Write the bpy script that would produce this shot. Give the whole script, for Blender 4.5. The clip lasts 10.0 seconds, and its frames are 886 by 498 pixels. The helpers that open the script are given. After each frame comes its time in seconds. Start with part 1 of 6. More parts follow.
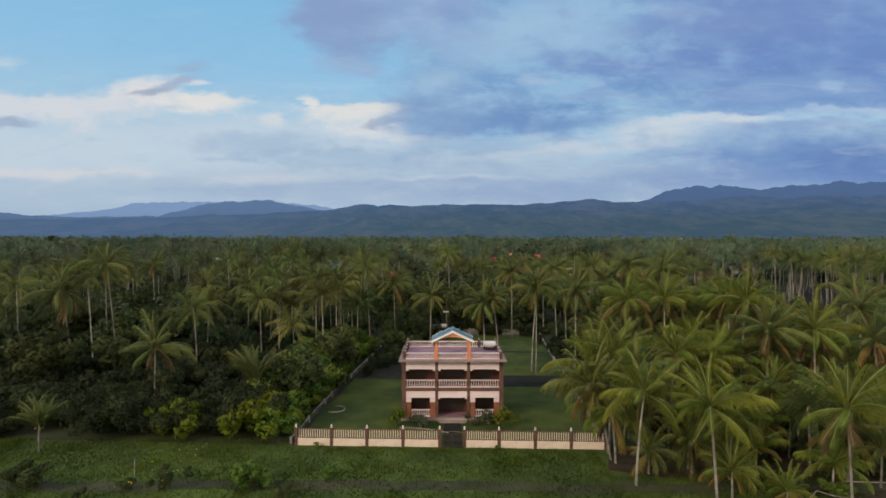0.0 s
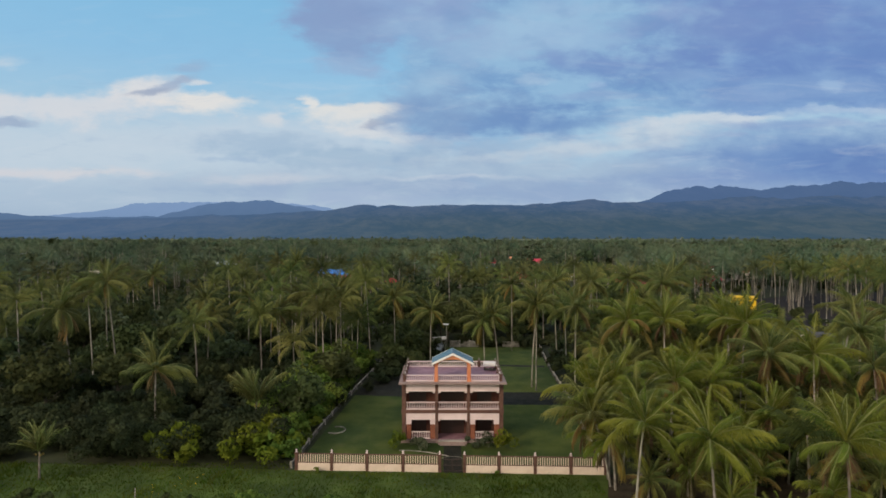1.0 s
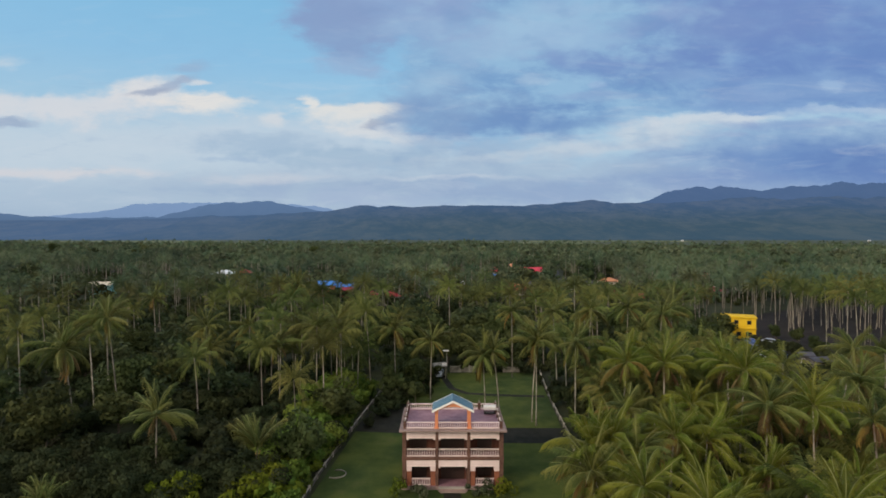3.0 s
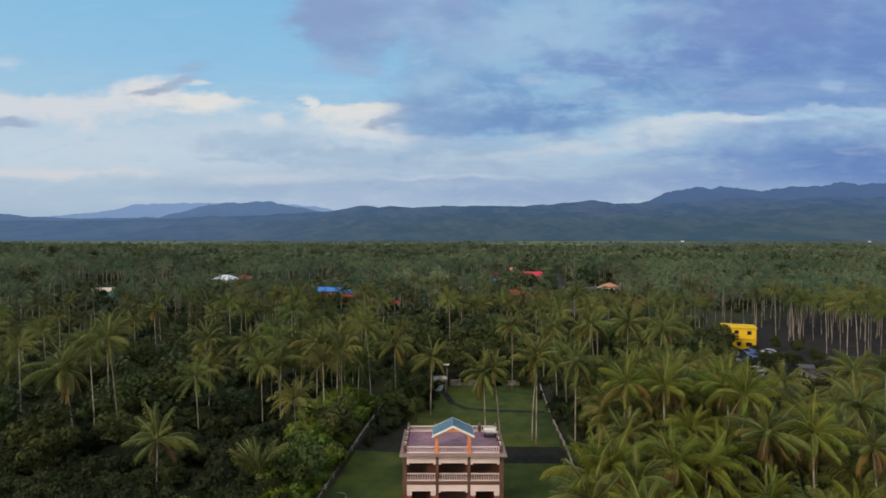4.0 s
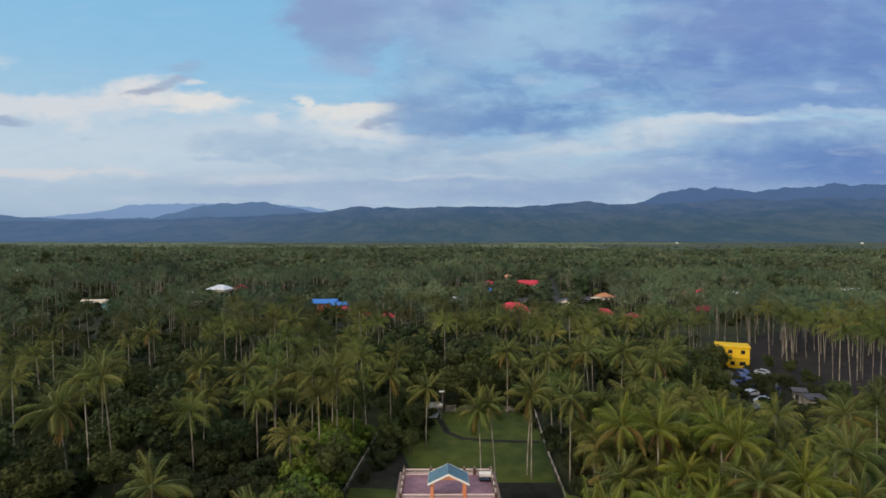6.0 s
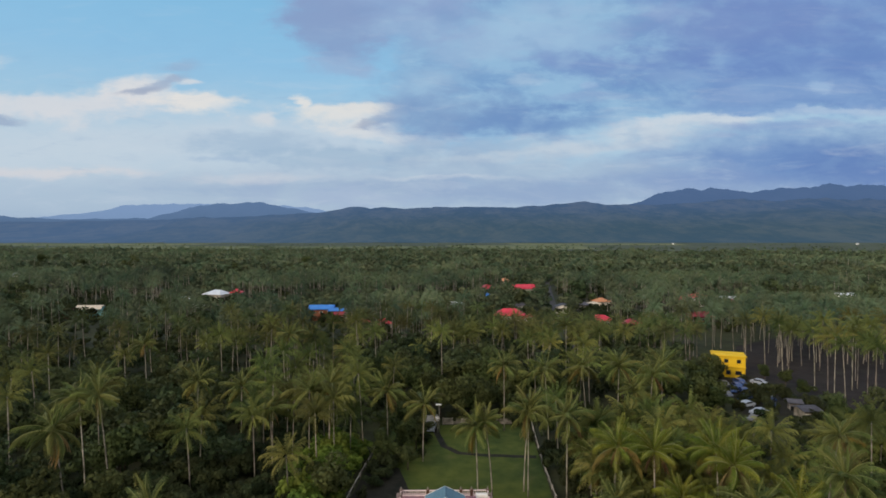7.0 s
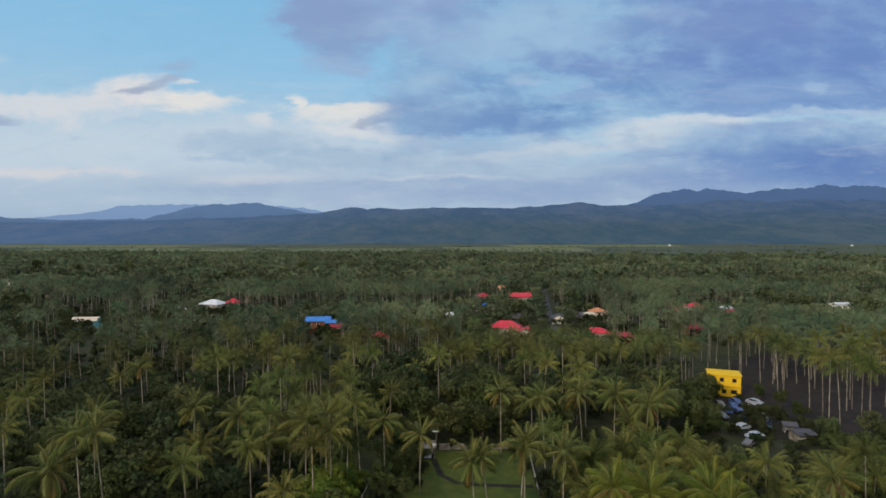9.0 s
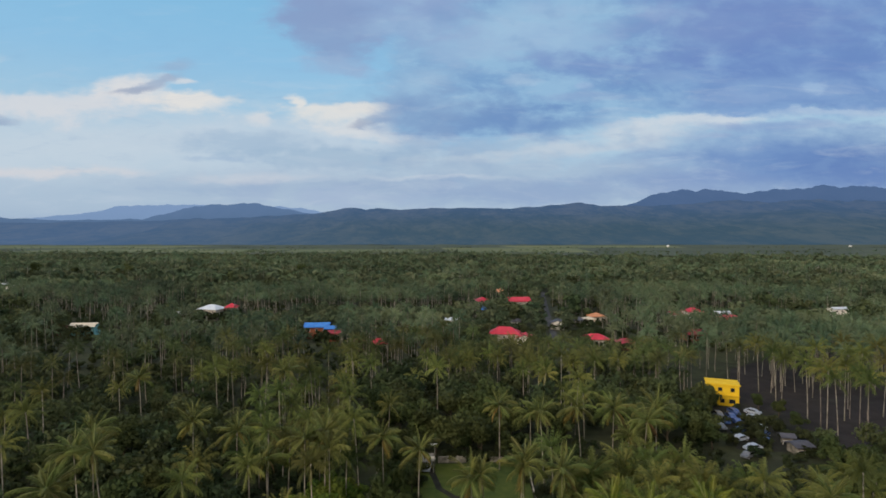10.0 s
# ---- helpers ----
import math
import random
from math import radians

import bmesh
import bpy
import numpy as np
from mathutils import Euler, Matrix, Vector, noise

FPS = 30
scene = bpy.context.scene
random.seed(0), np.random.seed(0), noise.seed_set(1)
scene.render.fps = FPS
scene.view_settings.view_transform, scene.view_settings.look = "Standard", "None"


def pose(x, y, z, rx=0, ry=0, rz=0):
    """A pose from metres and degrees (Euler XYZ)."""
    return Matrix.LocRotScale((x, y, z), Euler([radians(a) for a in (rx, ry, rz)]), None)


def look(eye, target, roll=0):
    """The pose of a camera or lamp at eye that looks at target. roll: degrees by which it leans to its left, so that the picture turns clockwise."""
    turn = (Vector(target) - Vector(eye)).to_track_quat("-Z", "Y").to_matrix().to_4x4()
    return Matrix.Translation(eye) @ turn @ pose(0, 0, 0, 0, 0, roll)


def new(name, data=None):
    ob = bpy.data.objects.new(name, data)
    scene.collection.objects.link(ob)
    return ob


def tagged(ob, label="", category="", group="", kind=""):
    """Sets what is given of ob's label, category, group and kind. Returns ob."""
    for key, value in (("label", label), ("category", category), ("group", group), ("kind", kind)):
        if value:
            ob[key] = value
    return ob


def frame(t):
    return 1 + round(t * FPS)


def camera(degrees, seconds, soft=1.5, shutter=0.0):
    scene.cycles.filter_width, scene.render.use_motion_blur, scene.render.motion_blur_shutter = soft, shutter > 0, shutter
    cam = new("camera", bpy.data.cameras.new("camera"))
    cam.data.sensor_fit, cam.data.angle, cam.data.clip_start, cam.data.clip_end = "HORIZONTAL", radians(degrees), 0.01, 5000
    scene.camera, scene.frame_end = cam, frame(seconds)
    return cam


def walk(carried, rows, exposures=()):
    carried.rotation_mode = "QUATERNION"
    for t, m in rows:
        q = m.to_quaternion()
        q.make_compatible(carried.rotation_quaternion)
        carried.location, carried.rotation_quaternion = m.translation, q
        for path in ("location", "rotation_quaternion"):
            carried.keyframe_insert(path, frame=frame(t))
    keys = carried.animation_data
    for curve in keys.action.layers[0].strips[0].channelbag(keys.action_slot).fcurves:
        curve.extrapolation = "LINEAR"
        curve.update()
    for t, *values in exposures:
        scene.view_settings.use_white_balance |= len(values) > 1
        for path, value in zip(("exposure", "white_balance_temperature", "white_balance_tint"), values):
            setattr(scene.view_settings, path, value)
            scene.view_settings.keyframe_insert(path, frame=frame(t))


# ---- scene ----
# A drone rises straight up in front of the house, turning a little to its right.
cam = camera(77.0, 10.0, soft=1.7)
EYE, CLIMB, TILT = 22.4, 28.5, -1.63
ROWS = [  # seconds, share of the climb, yaw
    (0.0, 0.0000, 0.000),
    (0.5, 0.0464, 0.000),
    (1.0, 0.0933, 0.000),
    (1.5, 0.1435, 0.000),
    (2.0, 0.1917, 0.012),
    (2.5, 0.2422, 0.017),
    (3.0, 0.2919, 0.029),
    (4.5, 0.4478, 0.058),
    (5.0, 0.4976, -0.029),
    (5.5, 0.5487, -0.233),
    (7.0, 0.6987, -0.757),
    (7.5, 0.7492, -0.873),
    (8.0, 0.7984, -0.960),
    (8.5, 0.8509, -1.048),
    (9.0, 0.8998, -1.094),
    (9.5, 0.9510, -1.164),
    (10.0, 1.0000, -1.222),
]
walk(cam, [(t, pose(0, 0, EYE + CLIMB * up, 90 + TILT, 0, yaw)) for t, up, yaw in ROWS])

# ---- world, sun ----
def lin(r, g, b):
    return tuple(((v / 255 + 0.055) / 1.055) ** 2.4 if v > 10 else v / 255 / 12.92 for v in (r, g, b))


class Nodes:
    """Short calls for building a node tree."""

    def __init__(self, tree):
        self.tree = tree
        tree.nodes.clear()

    def add(self, kind, **settings):
        node = self.tree.nodes.new(kind)
        for key, value in settings.items():
            if key == "operation":
                node.operation = value
            elif key == "data_type":
                node.data_type = value
            elif key == "blend_type":
                node.blend_type = value
            elif key == "interpolation_type":
                node.interpolation_type = value
        return node

    def plug(self, socket, value):
        if hasattr(value, "is_linked"):
            self.tree.links.new(value, socket)
        elif isinstance(value, tuple) and len(value) == 3 and socket.type == "RGBA":
            socket.default_value = (*value, 1)
        else:
            socket.default_value = value

    def math(self, op, a, b=0.0, c=0.0):
        n = self.add("ShaderNodeMath", operation=op)
        for s, v in zip(n.inputs, (a, b, c)):
            self.plug(s, v)
        return n.outputs[0]

    def mix(self, f, a, b, blend="MIX"):
        n = self.add("ShaderNodeMix", data_type="RGBA", blend_type=blend)
        self.plug(n.inputs[0], f)
        self.plug(n.inputs[6], a)
        self.plug(n.inputs[7], b)
        return n.outputs[2]

    def noise(self, vector, scale, detail=4.0, rough=0.55, distortion=0.0):
        n = self.add("ShaderNodeTexNoise")
        if vector is not None:
            self.plug(n.inputs["Vector"], vector)
        n.inputs["Scale"].default_value = scale
        n.inputs["Detail"].default_value = detail
        n.inputs["Roughness"].default_value = rough
        n.inputs["Distortion"].default_value = distortion
        return n.outputs["Fac"]

    def ramp(self, f, *stops):
        n = self.add("ShaderNodeValToRGB")
        el = n.color_ramp.elements
        while len(el) < len(stops):
            el.new(0.5)
        for e, (p, c) in zip(el, stops):
            e.position = p
            e.color = (*c, 1) if isinstance(c, tuple) else (c, c, c, 1)
        self.plug(n.inputs[0], f)
        return n.outputs[0]

    def span(self, v, a, b, lo=0.0, hi=1.0, smooth=True):
        n = self.add("ShaderNodeMapRange", interpolation_type="SMOOTHSTEP" if smooth else "LINEAR")
        for s, x in zip(n.inputs, (v, a, b, lo, hi)):
            self.plug(s, x)
        return n.outputs[0]

    def join(self, x, y, z=0.0):
        n = self.add("ShaderNodeCombineXYZ")
        for s, v in zip(n.inputs, (x, y, z)):
            self.plug(s, v)
        return n.outputs[0]

    def split(self, v):
        n = self.add("ShaderNodeSeparateXYZ")
        self.plug(n.inputs[0], v)
        return n.outputs


SUN_TO = Vector((-0.66, -0.62, 0.42)).normalized()
sun = new("sun", bpy.data.lights.new("sun", "SUN"))
sun.data.energy, sun.data.angle, sun.data.color = 2.0, radians(14), (1.0, 0.83, 0.62)
sun.matrix_world = look(SUN_TO * 100, (0, 0, 0))

world = bpy.data.worlds.new("evening_sky")
scene.world = world
world.use_nodes = True
W = Nodes(world.node_tree)
way = W.add("ShaderNodeTexCoord").outputs["Generated"]
wx, wy, wz = W.split(way)
elev = W.math("ARCSINE", wz)
# the half of the sky ahead is laid out on a plane, u to the east and v up
ahead = W.math("MAXIMUM", wy, 0.15)
u, v = W.math("DIVIDE", wx, ahead), W.math("DIVIDE", wz, ahead)


def sky_noise(along, up, seed, detail=7, rough=0.6, distortion=0.0):
    return W.noise(W.join(W.math("MULTIPLY", u, along), W.math("MULTIPLY", v, up), seed), 1.0, detail, rough, distortion)


# ragged cloud edges: shift the plane by noise, more along than up
n1, n2 = sky_noise(6, 15, 0.0), sky_noise(8, 20, 7.0)
n3 = sky_noise(26, 52, 3.0)
n4 = sky_noise(9, 21, 5.0, 7, 0.58, 0.4)
torn = W.math("SUBTRACT", W.math("ADD", W.math("MULTIPLY", n4, 0.72), W.math("MULTIPLY", n3, 0.28)), 0.5)
A = W.math("ADD", u, W.math("MULTIPLY", W.math("SUBTRACT", n1, 0.5), 0.12))
H = W.math("ADD", v, W.math("MULTIPLY", W.math("SUBTRACT", n2, 0.5), 0.045))
nish = W.add("ShaderNodeTexSky")
nish.sky_type, nish.sun_disc = "NISHITA", False
nish.sun_elevation = math.asin(SUN_TO.z)
nish.sun_rotation = math.atan2(SUN_TO.x, SUN_TO.y)
nish_dim = W.mix(1.0, nish.outputs[0], (0.07, 0.07, 0.07), "MULTIPLY")
base = W.ramp(elev, (0.0, lin(166, 187, 212)), (0.10, lin(180, 203, 222)), (0.20, lin(164, 203, 229)),
              (0.28, lin(146, 197, 232)), (0.40, lin(132, 192, 230)), (1.0, lin(110, 160, 215)))
sky = W.mix(0.10, base, nish_dim)
behind = sky
F_SKY = 985.0


def east(cx):
    return (cx - 784) / F_SKY


def high(cy):
    return (413 - cy) / F_SKY


def cloud(under, cx, cy, rx, ry, tone, strength=1.0, slope=0.0, edge=0.6, rag=1.0, down=1.0):
    """A patch of cloud round a direction: slope tilts it, edge softens it, rag tears its rim, down stretches its underside."""
    dx = W.math("SUBTRACT", A, east(cx))
    dy = W.math("SUBTRACT", W.math("SUBTRACT", H, high(cy)), W.math("MULTIPLY", dx, slope))
    dx = W.math("DIVIDE", dx, rx / F_SKY)
    dy = W.math("MAXIMUM", W.math("DIVIDE", dy, ry / F_SKY), W.math("DIVIDE", dy, -ry * down / F_SKY))
    d = W.math("SQRT", W.math("ADD", W.math("MULTIPLY", dx, dx), W.math("MULTIPLY", dy, dy)))
    d = W.math("ADD", d, W.math("MULTIPLY", torn, 4.2 * rag))
    return W.mix(W.span(d, 1 + edge, 1 - edge, 0.0, strength), under, lin(*tone))


VEILS = (  # thin high veils and the blue of the gaps
    (200, 262, 470, 62, (196, 210, 222), 0.85, 0.0, 0.95, 0.5),
    (620, 262, 260, 44, (190, 206, 221), 0.8, 0.0, 0.9, 0.6),
    (480, 258, 110, 16, (160, 185, 209), 0.75, 0.0, 0.7, 1.0),
    (650, 280, 200, 16, (160, 185, 208), 0.8, 0.0, 0.7, 1.0),
    (420, 283, 60, 5, (160, 184, 210), 0.6, 0.0, 0.6, 0.8),
    (700, 335, 520, 28, (164, 184, 207), 0.85, 0.0, 0.9, 0.5),
    (130, 306, 150, 8, (213, 212, 216), 0.75, 0.0, 0.7, 0.8),
    (470, 318, 90, 7, (200, 206, 216), 0.6, 0.0, 0.7, 0.8),
)
for c in VEILS:
    sky = cloud(sky, *c)
# a broken grey-blue deck over the east half; its underside climbs towards the east
under_deck = W.span(u, east(840), east(1180), high(258), high(204))
deck = W.math("MULTIPLY", W.span(W.math("ADD", A, W.math("MULTIPLY", torn, 0.25)), east(690), east(750), 0.0, 1.0),
              W.span(W.math("ADD", W.math("SUBTRACT", H, under_deck), W.math("MULTIPLY", torn, 0.10)), -0.010, 0.022))
tone = W.mix(W.span(W.math("ADD", W.math("MULTIPLY", n4, 0.75), W.math("MULTIPLY", n3, 0.25)), 0.38, 0.62), lin(114, 153, 199), lin(146, 184, 216))
tone = W.mix(W.span(u, east(1080), east(1330), 0.0, 0.85), tone, W.mix(W.span(n4, 0.36, 0.66), lin(106, 138, 193), lin(124, 156, 204)))
sky = W.mix(W.math("MULTIPLY", deck, 0.95), sky, tone)
DECK_CLOUDS = (
    (940, 60, 130, 42, (160, 192, 220), 0.85, 0.1, 0.8, 1.0),
    (1010, 78, 90, 26, (150, 182, 215), 0.7, 0.0, 0.8, 1.0),
    (770, 150, 46, 22, (160, 190, 217), 0.7, 0.1, 0.8, 1.0),
    (830, 85, 90, 22, (150, 180, 213), 0.6, 0.0, 0.8, 1.1),
    (950, 147, 34, 9, (172, 200, 224), 0.8, 0.0, 0.7, 0.9),
    (1062, 150, 14, 8, (160, 188, 220), 0.7, 0.0, 0.7, 0.8),
    (1040, 172, 60, 9, (146, 174, 210), 0.6, 0.0, 0.8, 1.0),
    (800, 190, 110, 24, (132, 162, 200), 0.75, 0.0, 0.8, 0.9),
    (930, 218, 150, 24, (112, 146, 194), 0.85, 0.0, 0.7, 0.9),
    (1040, 105, 90, 14, (126, 154, 200), 0.6, 0.0, 0.8, 1.0),
    (1130, 120, 130, 24, (118, 146, 197), 0.6, 0.0, 0.8, 1.0),
    (1290, 45, 130, 50, (124, 148, 197), 0.75, 0.0, 0.9, 0.8),
    (1460, 30, 140, 40, (114, 140, 194), 0.7, 0.0, 0.9, 0.8),
    (1440, 110, 190, 30, (106, 136, 193), 0.7, 0.0, 0.9, 0.9),
    (1430, 158, 100, 16, (132, 164, 207), 0.7, 0.0, 0.8, 1.1),
    (1462, 158, 18, 7, (152, 182, 217), 0.8, 0.0, 0.7, 0.7),
    (1000, 20, 60, 16, (156, 186, 217), 0.6, 0.0, 0.8, 1.0),
    (1190, 20, 40, 14, (152, 176, 212), 0.5, 0.0, 0.8, 1.0),
    (1215, 138, 40, 9, (140, 170, 210), 0.6, 0.0, 0.8, 1.0),
    (1330, 174, 70, 9, (140, 168, 208), 0.6, 0.0, 0.8, 1.0),
)
PURPLE_CLOUDS = (
    (690, 8, 150, 66, (142, 166, 205), 0.9, 0.0, 0.5, 0.5, 1.0),
    (612, 52, 82, 62, (135, 158, 198), 0.85, -0.2, 0.42, 0.5, 1.0),
    (620, 122, 60, 14, (152, 178, 211), 0.7, -0.2, 0.8, 0.8),
    (720, 50, 60, 16, (150, 180, 213), 0.7, 0.0, 0.8, 1.0),
)
WHITE_CLOUDS = (
    (118, 186, 190, 17, (216, 217, 221), 0.8, 0.0, 0.6, 0.8, 1.6),
    (268, 160, 58, 19, (224, 222, 222), 0.85, 0.05, 0.55, 0.7, 1.3),
    (366, 182, 74, 12, (228, 225, 221), 0.9, -0.03, 0.5, 0.7, 1.7),
    (350, 151, 26, 6, (214, 218, 223), 0.8, 0.0, 0.6, 0.5),
    (18, 114, 24, 9, (192, 210, 224), 0.7, 0.0, 0.8, 0.6),
    (305, 154, 44, 8, (158, 175, 200), 0.8, 0.28, 0.5, 0.5),
    (268, 165, 36, 5, (160, 172, 194), 0.8, 0.1, 0.6, 0.5),
    (330, 124, 34, 9, (150, 178, 208), 0.7, 0.1, 0.8, 0.8),
    (22, 219, 52, 8, (152, 171, 198), 0.8, -0.05, 0.5, 0.5),
    (560, 184, 13, 11, (224, 224, 222), 0.95, 0.0, 0.5, 0.3),
    (612, 195, 80, 11, (226, 224, 220), 0.88, 0.0, 0.55, 0.6, 2.0),
    (490, 213, 26, 10, (212, 217, 222), 0.85, 0.1, 0.6, 0.6, 1.3),
    (648, 230, 70, 16, (216, 219, 222), 0.8, -0.1, 0.6, 0.8),
    (718, 246, 60, 12, (206, 213, 221), 0.7, -0.12, 0.7, 0.8),
    (672, 218, 26, 7, (164, 174, 194), 0.8, 0.1, 0.6, 0.6),
    (770, 215, 80, 28, (132, 162, 200), 0.8, 0.06, 0.5, 0.7),
)
LOW_CLOUDS = (
    (840, 262, 130, 14, (150, 177, 206), 0.7, 0.0, 0.7, 0.9),
    (960, 272, 190, 9, (188, 203, 217), 0.85, 0.08, 0.7, 0.9),
    (1080, 262, 130, 13, (190, 204, 218), 0.65, 0.12, 0.7, 0.8),
    (1160, 234, 90, 18, (198, 210, 221), 0.85, 0.12, 0.65, 0.8),
    (1250, 210, 115, 11, (203, 213, 223), 0.88, 0.06, 0.65, 0.75, 1.6),
    (1330, 204, 50, 5, (200, 211, 223), 0.75, 0.0, 0.6, 0.6),
    (1500, 198, 110, 5, (172, 194, 220), 0.75, 0.0, 0.6, 0.6, 1.4),
    (1440, 222, 140, 9, (140, 166, 206), 0.7, 0.0, 0.7, 0.8),
    (1292, 243, 26, 5, (176, 194, 217), 0.8, 0.0, 0.7, 0.5),
    (1180, 296, 150, 28, (146, 172, 206), 0.8, 0.1, 0.8, 0.8),
    (1450, 280, 210, 44, (101, 136, 191), 0.9, 0.0, 0.85, 0.3, 1.6),
    (1560, 300, 120, 50, (96, 126, 182), 0.7, 0.0, 0.8, 0.6),
    (1250, 316, 110, 18, (124, 150, 196), 0.75, 0.0, 0.8, 0.7),
    (930, 300, 240, 18, (164, 186, 209), 0.75, 0.0, 0.8, 0.8),
    (790, 314, 110, 4, (194, 206, 219), 0.7, 0.0, 0.7, 0.5),
    (960, 340, 360, 20, (146, 169, 202), 0.85, 0.0, 0.8, 0.7),
    (640, 350, 110, 12, (168, 186, 211), 0.7, 0.0, 0.8, 0.8),
)
for group in (DECK_CLOUDS, PURPLE_CLOUDS, WHITE_CLOUDS, LOW_CLOUDS):
    for c in group:
        sky = cloud(sky, *c)
# small broken puffs all over the deck
puffs = sky_noise(15, 27, 21.0, 4, 0.5)
where = W.math("MULTIPLY", W.span(u, -0.25, 0.0, 0.15, 1.0), W.span(v, 0.06, 0.16, 0.3, 1.0))
where = W.math("MULTIPLY", where, W.span(u, 0.3, 0.6, 1.0, 0.45))
sky = W.mix(W.math("MULTIPLY", where, W.span(puffs, 0.50, 0.74, 0.0, 0.34)), sky, lin(162, 196, 222))
sky = W.mix(W.math("MULTIPLY", where, W.span(puffs, 0.50, 0.28, 0.0, 0.22)), sky, lin(104, 142, 190))
# thin streaks of lighter and darker cloud over everything
streak = sky_noise(8, 44, 11.0, 8, 0.64, 0.6)
low = W.span(v, 0.33, 0.22, 0.35, 1.0)
sky = W.mix(W.math("MULTIPLY", low, W.span(streak, 0.50, 0.72, 0.0, 0.20)), sky, lin(204, 214, 225))
sky = W.mix(W.math("MULTIPLY", low, W.span(streak, 0.47, 0.28, 0.0, 0.18)), sky, lin(128, 160, 198))
# the sun stands behind thin cloud at the drone's back: that half of the sky is bright and warm
sky = W.mix(W.span(wy, 0.2, 0.5), behind, sky)
# unseen back and top of the sky, brightened to warm and fill the shade
sky = W.mix(W.span(wy, 0.25, -0.75, 0.0, 0.9), sky, (1.22, 1.06, 0.88))
sky = W.mix(W.span(wz, 0.45, 0.95, 0.0, 0.7), sky, (0.88, 0.88, 0.86))
bg = W.add("ShaderNodeBackground")
W.plug(bg.inputs[0], sky)
bg.inputs[1].default_value = 1.0
W.tree.links.new(bg.outputs[0], W.add("ShaderNodeOutputWorld").inputs[0])


# ---- materials ----
def material(name, dark, light, scale=1.0, rough=0.8, bump=0.3, bump_scale=None, metal=0.0, detail=5.0, stain=None, vary=0.0, spec=0.3, leaf=0.0, attr=False):
    """A worn surface: two tones mixed by noise at two scales, a finer bump, roughness that varies; leaf lets light through."""
    m = bpy.data.materials.new(name)
    m.use_nodes = True
    N = Nodes(m.node_tree)
    co = N.add("ShaderNodeTexCoord").outputs["Object"]
    big = N.noise(co, scale * 0.22, 3, 0.5)
    small = N.noise(co, scale, detail, 0.6)
    f = N.span(N.math("ADD", N.math("MULTIPLY", big, 0.55), N.math("MULTIPLY", small, 0.45)), 0.36, 0.64)
    color = N.mix(f, dark, light)
    if stain:
        s = N.span(N.noise(co, scale * 0.5, 6, 0.7), 0.56, 0.72, 0.0, 0.7)
        color = N.mix(s, color, stain)
    if vary:
        info = N.add("ShaderNodeObjectInfo").outputs["Random"]
        pick, shift = info, N.math("FRACT", N.math("MULTIPLY", info, 7.31))
        if attr:
            a = N.add("ShaderNodeAttribute")
            a.attribute_name = "tint"
            shift = a.outputs["Fac"]
            pick = N.math("FRACT", N.math("MULTIPLY", shift, 7.31))
        hue = N.add("ShaderNodeHueSaturation")
        N.plug(hue.inputs["Hue"], N.span(pick, 0, 1, 0.5 + 0.035 * vary, 0.5 - 0.045 * vary, False))
        N.plug(hue.inputs["Value"], N.span(shift, 0, 1, 1 - 0.45 * vary, 1 + 0.45 * vary, False))
        N.plug(hue.inputs["Color"], color)
        color = hue.outputs[0]
    p = N.add("ShaderNodeBsdfPrincipled")
    N.plug(p.inputs["Base Color"], color)
    N.plug(p.inputs["Roughness"], N.span(small, 0.3, 0.7, min(1, rough + 0.1), max(0.05, rough - 0.1)))
    p.inputs["Metallic"].default_value = metal
    p.inputs["Specular IOR Level"].default_value = spec
    if bump:
        b = N.add("ShaderNodeBump")
        b.inputs["Strength"].default_value = bump
        b.inputs["Distance"].default_value = 0.05
        N.plug(b.inputs["Height"], N.noise(co, bump_scale or scale * 6, 4, 0.6))
        N.plug(p.inputs["Normal"], b.outputs[0])
    out = N.add("ShaderNodeOutputMaterial")
    if leaf:
        t = N.add("ShaderNodeBsdfTranslucent")
        N.plug(t.inputs[0], color)
        mix = N.add("ShaderNodeMixShader")
        mix.inputs[0].default_value = leaf
        m.node_tree.links.new(p.outputs[0], mix.inputs[1])
        m.node_tree.links.new(t.outputs[0], mix.inputs[2])
        m.node_tree.links.new(mix.outputs[0], out.inputs[0])
    else:
        m.node_tree.links.new(p.outputs[0], out.inputs[0])
    return m


